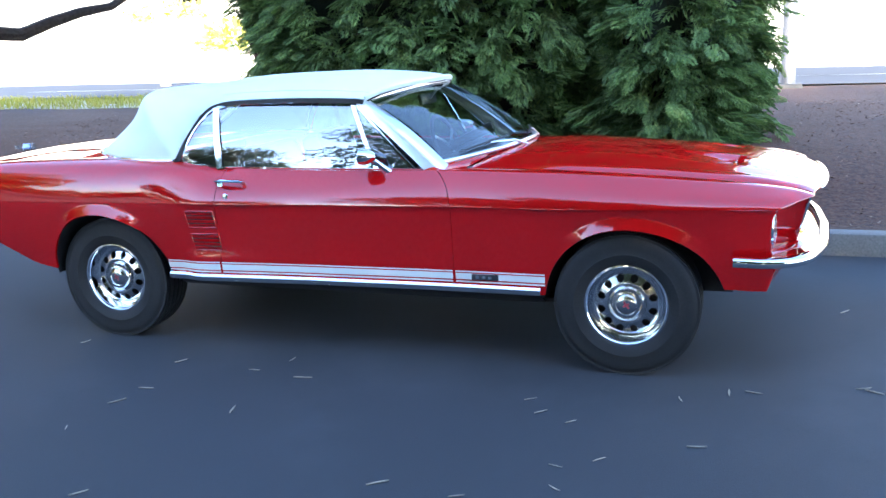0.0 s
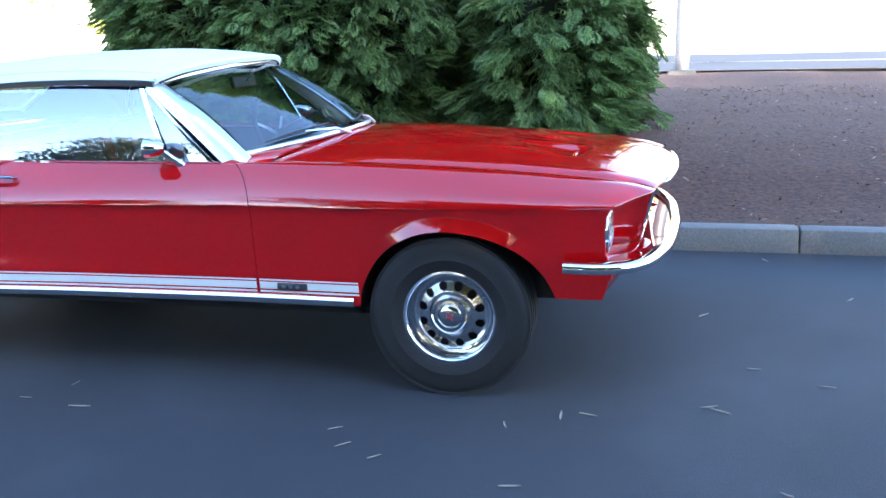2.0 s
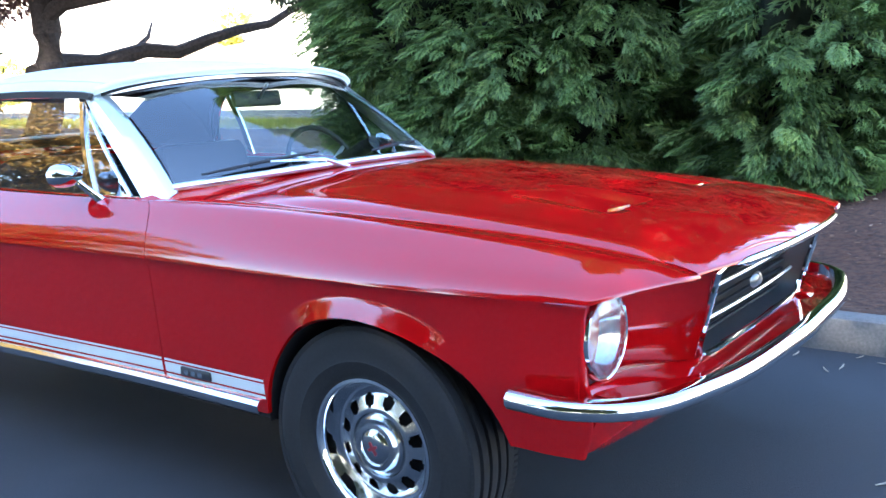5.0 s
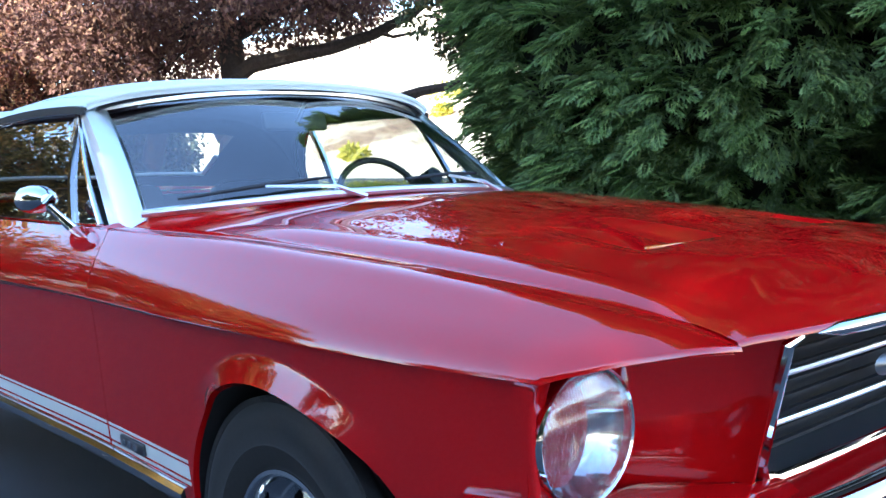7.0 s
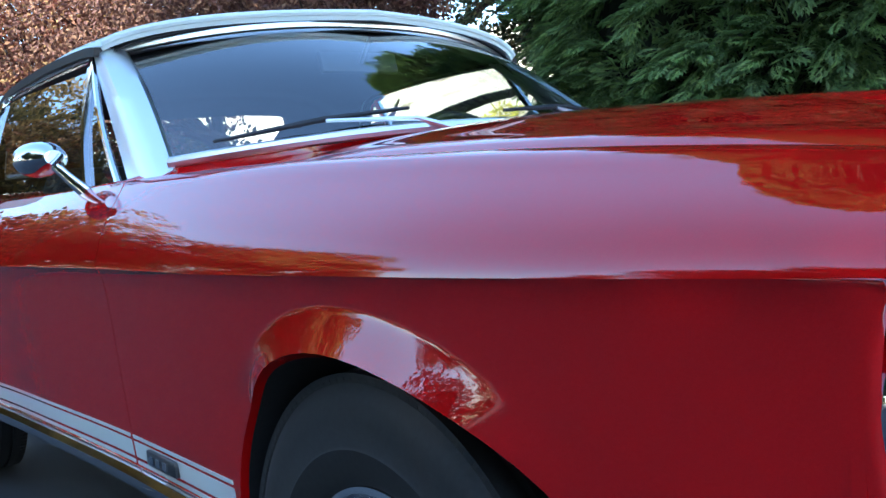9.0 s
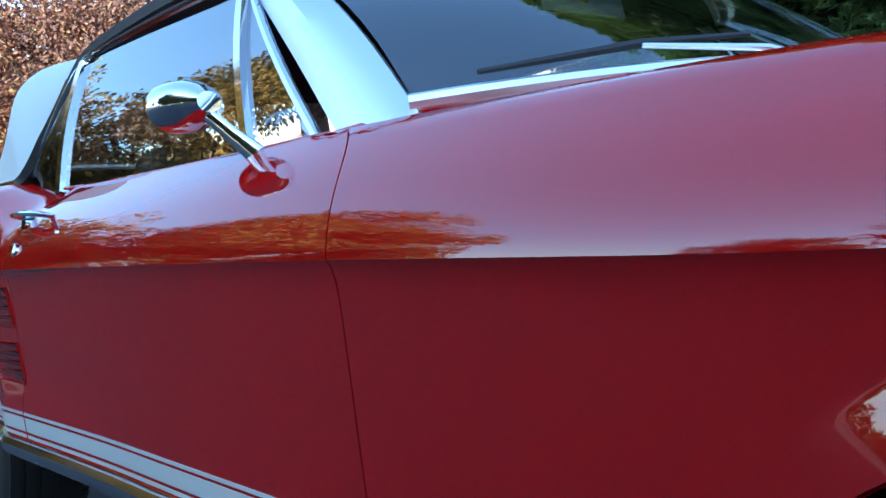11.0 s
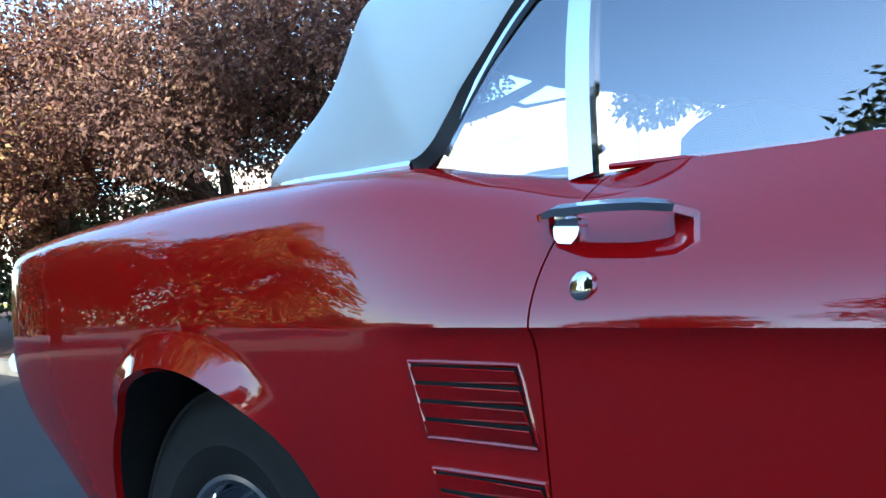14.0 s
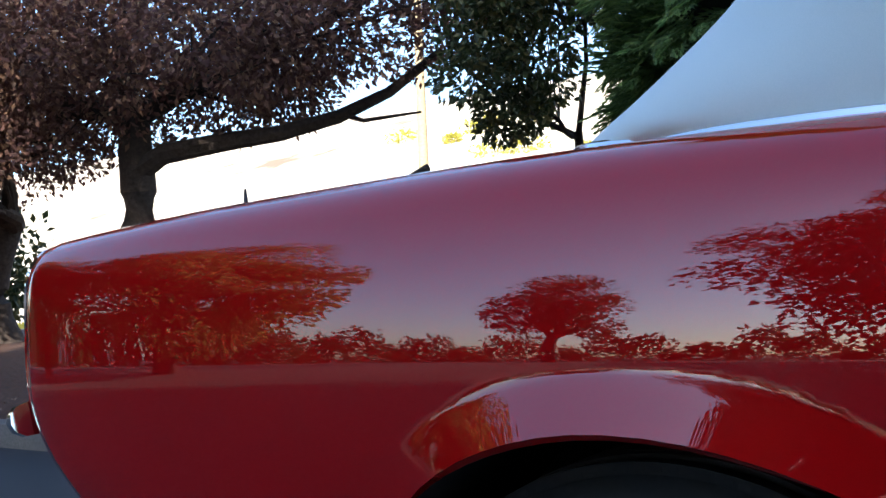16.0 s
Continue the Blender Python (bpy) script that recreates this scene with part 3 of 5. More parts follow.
def grille_edge():
    pts = []
    for y, z in ((-0.425, 0.805), (-0.445, 0.79), (-0.428, 0.60), (-0.408, 0.572), (-0.37, 0.562), (0.0, 0.556), (0.37, 0.562), (0.408, 0.572), (0.428, 0.60), (0.445, 0.79), (0.425, 0.805)):
        pts.append((lerp(2.075, 2.145, (z - 0.556) / 0.25) + 0.015 * (1 - (abs(y) / 0.42) ** 2), y, z))
    return tube(pts, 0.010, 8)


part("grille_frame", grille_edge(), CHROME, grille, "chrome grille frame")


def grille_cup():
    def fn(u, v):
        a = u * 2 * math.pi
        c, s = math.cos(a), math.sin(a)
        k = (abs(c) ** 8 + abs(s) ** 8) ** (-1 / 8)
        y, z = 0.432 * c * k, 0.683 + 0.122 * s * k
        return Vector((lerp(1.997, lerp(2.072, 2.14, (z - 0.556) / 0.25), v), lerp(0.94, 1.0, v) * y, lerp(0.683, z, lerp(0.9, 1.0, v))))
    return sheet(fn, steps(0, 1, 60), steps(0, 1, 2))


part("grille_cup", grille_cup(), GUNMETAL, grille, "grey grille recess wall")
for k in range(9):
    z = 0.585 + 0.026 * k
    part("grille_bar", box(2.02 + 0.003 * k, 2.030 + 0.003 * k, -0.42, 0.42, z - 0.003, z + 0.003), DARK, grille)
for z in (0.640, 0.715):
    part("grille_spear", tube([(2.058 + 0.012 * (1 - (y / 0.42) ** 2), y, z) for y in steps(-0.425, 0.425, 12)], 0.005, 6), STEEL, grille, "thin bright cross bar")
part("grille_emblem", moved(lathe([(0, 0.012), (0.013, 0.010), (0.022, 0.0), (0, -0.002)], 20), pose(2.085, 0, 0.684, 0, 0, -90) @ Matrix.Diagonal((2.2, 1, 1.0, 1))), GUNMETAL, grille, "plain dark metal emblem")


def headlamp(s):
    lamp = part("headlamp", moved(lathe([(0.098, -0.035), (0.103, 0.0), (0.102, 0.014), (0.099, 0.018), (0.096, 0.016), (0.0945, 0.0)], 48), pose(1.966, s * 0.697, 0.679, 0, 4, -90)), CHROME, car, "round headlamp with chrome ring")
    part("reflector", moved(lathe([(0.0945, 0.002), (0.076, -0.020), (0.045, -0.036), (0.015, -0.045), (0, -0.046)], 40), pose(1.966, s * 0.697, 0.679, 0, 4, -90)), CHROME, lamp)
    bm = lathe([(0.0955 * math.sin(a), 0.012 + 0.020 * math.cos(a)) for a in steps(math.pi / 2, 0.0, 16)], 96)
    for v in bm.verts:
        if 0.005 < math.hypot(v.co.x, v.co.z) < 0.093:
            v.co.y += 0.0011 * math.cos(v.co.x * 2 * math.pi / 0.007) * smoothstep(0.02, -0.02, v.co.z) + 0.0006 * math.cos(v.co.z * 2 * math.pi / 0.03)
    part("lens", moved(bm, pose(1.966, s * 0.697, 0.679, 0, 4, -90)), LAMPGLASS, lamp, "fluted clear glass lens")


headlamp(-1), headlamp(1)


# sills: stripe, badge, bright moulding
def sill_strip(x0, x1, z0, z1, off):
    def fn(u, v):
        z = lerp(z0, z1, v)
        return Vector((u, -lower_y(u, z) - off, z))
    return sheet(fn, steps(x0, x1, 50), steps(0, 1, 3))


for name, z0, z1, mat, off, label in (("side_stripe", 0.413, 0.443, STRIPE, 0.002, "white lower body stripe"), ("side_stripe", 0.449, 0.455, STRIPE, 0.002, "thin white pinstripe"),
                                      ("side_stripe", 0.399, 0.406, STRIPE, 0.002, "thin white pinstripe")):
    both(name, lambda: sill_strip(-0.66, 0.56, z0, z1, off), mat, label, thick=0.0015)
    both(name, lambda: sill_strip(0.575, 1.005, z0, z1, off), mat, label, thick=0.0015)
    both(name, lambda: sill_strip(-0.985, -0.672, z0, z1, off), mat, label, thick=0.0015)
badge = both("badge", lambda: box(0.655, 0.785, -lower_y(0.72, 0.43) - 0.010, -lower_y(0.72, 0.43), 0.414, 0.442, bevel=0.003), BADGE, "small dark badge with chrome border")
for b, s in zip(badge, (1, -1)):
    bm = bmesh.new()
    for x in (0.685, 0.715, 0.745):
        box(x - 0.009, x + 0.009, -lower_y(0.72, 0.43) - 0.013, -lower_y(0.72, 0.43) - 0.009, 0.421, 0.435, bm)
    part("badge_bars", bm if s > 0 else mirrored(bm), CHROME, b)


def rocker():
    sec = [(0.0, -0.020), (0.014, -0.020), (0.020, -0.010), (0.022, 0.005), (0.014, 0.016), (0.0, 0.020)]
    return sweep([(x, -lower_y(x, 0.375) + 0.002, 0.374) for x in steps(0.985, -0.985, 20)], [(-a, b) for a, b in sec])


both("sill_moulding", rocker, CHROME, "bright sill moulding")


def underbody_side():
    def fn(u, v):
        return Vector((u, -lerp(0.795, 0.70, v ** 2), lerp(0.36, 0.285, v)))
    return sheet(fn, steps(-0.98, 0.98, 10), steps(0, 1, 4), flip=True)


both("sill_panel", underbody_side, DARK, "black lower sill panel", thick=0.006)
floor_pan = part("floor_pan", box(-1.72, 1.62, -0.70, 0.70, 0.29, 0.31), DARK, car, "dark underbody")


def well(c):
    """The dark liner of a wheel opening."""
    def fn(u, v):
        a = math.pi * u * (0.92 if c > 0 else 1.0)
        r = 1 + 0.006 / ARCH
        x, z = c - r * arch_half(c, a > 0.5 * math.pi) * math.cos(a), arch_hub(c) + r * ARCH * math.sin(a)
        return Vector((x, -lerp(lower_y(x, z) - 0.010, 0.50, v), z))
    bm = sheet(fn, steps(0, 1, 24), steps(0, 1, 2), flip=True)
    ring = sheet(lambda u, v: Vector((c - (arch_half(c, u > 0.5) + 0.012) * v * math.cos(math.pi * u), -0.50, arch_hub(c) + (ARCH + 0.012) * v * math.sin(math.pi * u))), steps(0, 1, 24), steps(0, 1, 2), bm=bm)
    return ring


for c in (AXLE, -AXLE):
    both("wheel_well", lambda: well(c), DARK, "black wheel well liner")


# side scoop louvres
def louvre(x0, z0, z1):
    """A frame with blades; its recess is coloured dark rather than sunk."""
    bm = bmesh.new()
    x1 = x0 + 0.155

    def at(x, z, out):
        return Vector((x, -lower_y(x, z) - out, z))
    edge = [(x0, z1), (x1, z1), (x1 + 0.016, z0), (x0 + 0.018, z0), (x0, z1)]
    pts = []
    for (xa, za), (xb, zb) in zip(edge, edge[1:]):
        pts += [at(lerp(xa, xb, t), lerp(za, zb, t), 0.0015) for t in steps(0, 1, 6)[:-1]]
    tube(pts + [pts[0]], 0.0024, 6, bm, cap=False)
    return bm, at, x1


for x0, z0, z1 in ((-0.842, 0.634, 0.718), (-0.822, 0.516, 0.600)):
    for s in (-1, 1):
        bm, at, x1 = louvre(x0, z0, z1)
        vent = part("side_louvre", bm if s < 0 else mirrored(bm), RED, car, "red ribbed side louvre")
        # flat panel just proud of the body; its dark colour stands for shade
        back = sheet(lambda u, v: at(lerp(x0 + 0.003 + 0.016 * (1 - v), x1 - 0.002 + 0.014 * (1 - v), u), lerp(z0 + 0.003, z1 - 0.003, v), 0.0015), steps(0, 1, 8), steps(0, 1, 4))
        part("recess", back if s < 0 else mirrored(back), DARK, vent, "dark panel painted as recess shade")
        for k in range(4):
            z = lerp(z0, z1, (k + 0.6) / 4.2)
            dx = 0.016 * (1 - (z - z0) / (z1 - z0))
            blade = sheet(lambda u, v: at(lerp(x0 + dx + 0.004, x1 + dx - 0.004, u), z + lerp(-0.009, 0.006, v), 0.002 + 0.007 * v * (0.5 + 0.5 * u)), steps(0, 1, 6), steps(0, 1, 2))
            part("blade", blade if s < 0 else mirrored(blade), RED, vent, thick=0.002)


# ---------------------------------------------------------------- glasshouse
def windshield(inset=0.0):
    def fn(u, v):
        a, b = glass_base(v * 0.662), glass_head(v * 0.585)
        return a.lerp(b, u) + Vector((0.020, 0, 0.016)) * math.sin(math.pi * u)
    return sheet(fn, steps(0, 1, 16), steps(-1, 1, 32), flip=True)


part("windshield", windshield(), WINDSHIELD, car, "curved clear windshield")


def pillar():
    """Bright screen pillar, broad and flat-faced."""
    bm = bmesh.new()
    rows = []
    for t in steps(-0.045, 1, 15):
        bow = Vector((0.020, 0, 0.016)) * math.sin(math.pi * t)
        a = glass_base(-0.668).lerp(glass_head(-0.590), t) + bow * 0.6 + Vector((0.004, 0, 0.004))
        b = Vector((0.478, -0.712, 0.926)).lerp(Vector((0.052, -0.640, 1.247)), t) + bow * 0.35
        c = Vector((0.392, -0.722, 0.922)).lerp(Vector((-0.004, -0.640, 1.240)), t) + bow * 0.2
        d = c + Vector((0.0, 0.035, -0.004))
        rows.append([bm.verts.new(p) for p in (a + Vector((-0.004, 0.012, -0.004)), a, a.lerp(b, 0.5) + Vector((0.002, -0.001, 0.002)), b, b.lerp(c, 0.5) + Vector((0, -0.002, 0.001)), c, d)])
    for p, q in zip(rows, rows[1:]):
        for k in range(6):
            bm.faces.new((p[k], q[k], q[k + 1], p[k + 1]))
    bmesh.ops.recalc_face_normals(bm, faces=bm.faces)
    return bm


both("screen_pillar", pillar, STEEL, "bright polished screen pillar", thick=0.004)


def header():
    pts = [glass_head(y) + Vector((-0.004, 0, 0.010)) for y in steps(-0.615, 0.615, 40)]
    return sweep(pts, [(-0.008, -0.008), (0.006, -0.008), (0.007, 0.0), (0.006, 0.004), (-0.008, 0.005)])


part("screen_header", header(), STEEL, car, "bright screen header rail")
part("screen_foot_trim", tube([glass_base(y) + Vector((0.006, 0, 0.004)) for y in steps(-0.672, 0.672, 40)], 0.012, 8), STEEL, car, "bright trim below the windshield")

# soft top: a ring from the side edge up to the middle for each station
TOP = [((0.075, 0.642, 1.248), (0.262, 1.312)), ((0.03, 0.646, 1.254), (0.20, 1.334)), ((-0.30, 0.652, 1.262), (-0.25, 1.366)), ((-0.66, 0.652, 1.252), (-0.70, 1.358)), ((-0.79, 0.658, 1.222), (-0.98, 1.335)),
       ((-0.865, 0.680, 1.150), (-1.15, 1.318)), ((-0.92, 0.722, 1.055), (-1.28, 1.300)), ((-0.965, 0.768, 0.962), (-1.34, 1.272)), ((-1.06, 0.772, 0.962), (-1.41, 1.200)),
       ((-1.18, 0.765, 0.966), (-1.50, 1.110)), ((-1.31, 0.740, 0.970), (-1.59, 1.030)), ((-1.41, 0.690, 0.972), (-1.65, 0.985))]
SIDE = [spline(*[(k, a[i]) for k, (a, b) in enumerate(TOP)]) for i in range(3)]
MID = [spline(*[(k, b[i]) for k, (a, b) in enumerate(TOP)]) for i in range(2)]


def top_point(u, v):
    """u along the top (0 header .. 11 rear foot), v across (-1 right edge .. 1 left)."""
    s = Vector((SIDE[0](u), SIDE[1](u), SIDE[2](u)))
    c = Vector((MID[0](u), 0, MID[1](u)))
    t = abs(v)
    drop = c.z - s.z
    rear = smoothstep(3.2, 6.5, u)
    low = smoothstep(6.8, 8.6, u)
    p1 = Vector((lerp(c.x, s.x, lerp(0.35, 0.10, rear)), s.y * lerp(lerp(0.62, 0.78, rear), 0.60, low), c.z + 0.022 * rear))
    p2 = Vector((lerp(c.x, s.x, lerp(0.72, 0.36, rear)), s.y * lerp(0.90, 0.99, rear), s.z + drop * lerp(lerp(0.55, 1.22, rear), 1.02, low)))
    p = (1 - t) ** 3 * c + 3 * t * (1 - t) ** 2 * p1 + 3 * t * t * (1 - t) * p2 + t ** 3 * s
    p.y *= -1 if v < 0 else 1
    return p


def rear_window(u, v):
    return 7.5 < u < 9.9 and abs(v) < lerp(0.50, 0.46, (u - 7.5) / 3)


top_us = steps(0, 11, 88)
top_vs = steps(-1, 1, 60)
soft_top = part("soft_top", sheet(top_point, top_us, top_vs, keep=lambda u, v: not rear_window(u, v), flip=True), VINYL, car, "white vinyl folding roof, raised", thick=0.012)
part("roof_lining", sheet(lambda u, v: top_point(u, v) * 1.0 + Vector((0.01, -0.02 * v, -0.022)), steps(0.3, 10.9, 60), steps(-0.97, 0.97, 40), keep=lambda u, v: not rear_window(u, v)), HEADLINER, soft_top, "black cloth lining", thick=0.004)
part("rear_window", sheet(top_point, steps(7.4, 10.0, 16), steps(-0.52, 0.52, 20)), LENS, soft_top, "clear flexible rear window")
for s in (-1, 1):
    part("top_seam", tube([top_point(u, s * 0.80) + Vector((0, 0, 0.001)) for u in steps(0.2, 3.4, 50)], 0.002, 5), VINYL, soft_top, "stitched seam")
    part("top_foot_trim", tube([top_point(u, s * 1.0) + Vector((0, s * 0.004, -0.004)) for u in steps(7.0, 11.0, 40)] , 0.009, 8), CHROME, soft_top, "chrome trim along the roof's foot")
    part("roof_seal", sweep([top_point(u, s) + Vector((0.006 if u > 4 else 0, s * 0.002, -0.008 if u < 4.5 else -0.003)) for u in steps(0.1, 7.0, 60)], [(-0.014, -0.016), (0.014, -0.016), (0.013, 0.005), (-0.013, 0.005)]), SEAL, soft_top, "black window seal")
part("top_foot_trim", tube([top_point(11, v) for v in steps(-1, 1, 40)], 0.009, 8), CHROME, soft_top, "chrome trim along the roof's foot")
part("front_roll", tube([top_point(0.15, v) + Vector((0.004, 0, 0.004)) for v in steps(-0.98, 0.98, 50)], 0.009, 8), VINYL, soft_top, "rolled white front edge")


# side glass: belt line to roof edge
def belt(x):
    return Vector((x, -(top_y(x) + 0.022), top_z(x) - 0.004))


roof_edge = spline((-0.955, 0.958), (-0.90, 1.075), (-0.85, 1.150), (-0.775, 1.215), (-0.65, 1.238), (-0.3, 1.245), (0.03, 1.240))


def side_glass(x, v):
    z1 = roof_edge(x)
    b = belt(x)
    t = lerp(b.z, z1, v)
    y = lerp(-0.747, -0.646, (t - 0.915) / 0.325) + 0.028 * (x + 0.15)
    return Vector((x, y + 0.010 - 0.013 * math.sin(math.pi * v), t))


def pillar_x(v):
    """The pillar's rear edge at that height."""
    return lerp(0.385, 0.0, v)


vent_x = spline((0.0, 0.165), (1.0, 0.005))
post_x = spline((0.0, -0.692), (1.0, -0.742))
both("door_glass", lambda: sheet(lambda u, v: side_glass(lerp(post_x(v), vent_x(v), u), v), steps(0, 1, 20), steps(0, 1, 10)), GLASS, "clear door window")
both("vent_glass", lambda: sheet(lambda u, v: side_glass(lerp(vent_x(v), lerp(0.372, 0.02, v), u), v), steps(0, 1, 8), steps(0, 1, 10)), GLASS, "triangular vent window")
both("quarter_glass", lambda: sheet(lambda u, v: side_glass(lerp(-0.94, post_x(v), u), v), steps(0, 1, 12), steps(0, 1, 10)), GLASS, "clear quarter window")
both("window_post", lambda: sweep([side_glass(post_x(v) - 0.004, v) + Vector((0, -0.004, 0)) for v in steps(0, 1, 8)], [(-0.006, -0.017), (0.006, -0.017), (0.008, 0.0), (0.006, 0.017), (-0.006, 0.017)], up=Vector((1, 0, 0))), CHROME, "chrome window post")
both("vent_post", lambda: sweep([side_glass(vent_x(v), v) + Vector((0, -0.004, 0)) for v in steps(0, 1, 8)], [(-0.006, -0.010), (0.006, -0.010), (0.008, 0.0), (0.006, 0.010), (-0.006, 0.010)], up=Vector((1, 0, 0))), CHROME, "chrome vent window post")
both("vent_frame", lambda: tube([side_glass(lerp(0.36, 0.012, v), v) + Vector((0, -0.005, 0)) for v in steps(0.03, 1, 8)], 0.007, 6), CHROME, "chrome vent window frame")
both("quarter_frame", lambda: tube([side_glass(x, 1.0) + Vector((0.012, -0.008, -0.010)) for x in steps(-0.945, -0.70, 16)], 0.007, 6), CHROME, "chrome quarter window edge")
both("window_top_trim", lambda: tube([side_glass(x, 0.985) + Vector((0, -0.007, 0)) for x in steps(-0.74, 0.0, 24)], 0.006, 6), CHROME, "thin chrome edge above the door window")
both("belt_trim", lambda: tube([belt(x) + Vector((0, -0.029, 0.009)) for x in steps(-0.66, 0.40, 30)], 0.004, 6), RED, "door top bead")


def door_handle():
    y = -upper_point(-0.55, 0.55)[0]
    z = upper_point(-0.55, 0.55)[1]
    return Vector((0, y, z))


for d, s in zip(doors, (-1, 1)):
    h = door_handle()
    bm = sweep([(-0.674, h.y + 0.004, h.z + 0.004), (-0.668, h.y - 0.022, h.z + 0.010), (-0.642, h.y - 0.034, h.z + 0.013), (-0.582, h.y - 0.037, h.z + 0.013), (-0.542, h.y - 0.033, h.z + 0.011), (-0.524, h.y - 0.022, h.z + 0.008), (-0.520, h.y + 0.006, h.z + 0.002)],
               [(-0.012, -0.004), (0.010, -0.005), (0.012, 0.002), (0.0, 0.007), (-0.012, 0.004)])
    tube([(-0.648, h.y + 0.006, h.z - 0.008), (-0.648, h.y - 0.018, h.z - 0.004)], 0.017, 12, bm)
    part("door_handle", bm if s < 0 else mirrored(bm), CHROME, d, "chrome door handle")
    q = upper_point(-0.603, 0.20)
    bm = moved(lathe([(0, 0.006), (0.010, 0.006), (0.014, 0.003), (0.015, -0.004)], 20), pose(-0.603, -q[0] - 0.001, q[1], 0, 0, 180) @ pose(0, 0, 0, 12, 0, 0))
    part("door_lock", bm if s < 0 else mirrored(bm), CHROME, d, "round chrome key lock")
    # mirror
    foot = Vector((0.225, -(top_y(0.2) + 0.062), top_z(0.2) - 0.012))
    bm = sweep([foot + Vector((-0.115, 0.010, 0.000)), foot + Vector((-0.06, 0.002, 0.004)), foot + Vector((0.0, 0.0, 0.007)), foot + Vector((0.03, 0.002, 0.003))], [(-0.011, -0.006), (0.011, -0.008), (0.010, 0.002), (0.0, 0.006), (-0.010, 0.003)])
    tube([foot + Vector((0.015, -0.006, 0.004)), foot + Vector((-0.02, -0.03, 0.04)), foot + Vector((-0.055, -0.055, 0.078))], [0.016, 0.012, 0.010], 10, bm, flat=0.7)
    mirror = part("side_mirror", bm if s < 0 else mirrored(bm), CHROME, d, "chrome door mirror")
    c = foot + Vector((-0.075, -0.06, 0.088))
    bm = moved(lathe([(0, 0.040), (0.018, 0.039), (0.021, 0.033), (0.032, 0.022), (0.043, 0.0), (0.046, -0.03), (0.045, -0.040), (0.041, -0.042)], 32), pose(c.x, c.y, c.z, 0, 0, -78) @ Matrix.Diagonal((1.2, 1, 0.85, 1)))
    part("mirror_shell", bm if s < 0 else mirrored(bm), CHROME, mirror)
    bm = moved(lathe([(0, -0.040), (0.043, -0.040)], 32), pose(c.x, c.y, c.z, 0, 0, -78) @ Matrix.Diagonal((1.2, 1, 0.85, 1)))
    part("mirror_glass", bm if s < 0 else mirrored(bm), CHROME, mirror, "mirror glass")

# wipers
for y0, y1 in ((-0.16, -0.60), (0.42, 0.0)):
    def on_glass(y, u):
        return glass_base(y).lerp(glass_head(y * 0.885), u) + Vector((0.020, 0, 0.016)) * math.sin(math.pi * u) + Vector((0.018, 0, 0.014))
    arm = part("wiper", tube([on_glass(y0, -0.06), on_glass(lerp(y0, y1, 0.15), 0.03), on_glass(lerp(y0, y1, 0.55), 0.075)], [0.008, 0.006, 0.004], 6), STEEL, car, "thin bright wiper arm")
    part("blade", tube([on_glass(lerp(y0, y1, 0.15), 0.10), on_glass(lerp(y0, y1, 0.55), 0.085), on_glass(y1, 0.05)], [0.004, 0.007, 0.004], 6), SEAL, arm, "black wiper blade")

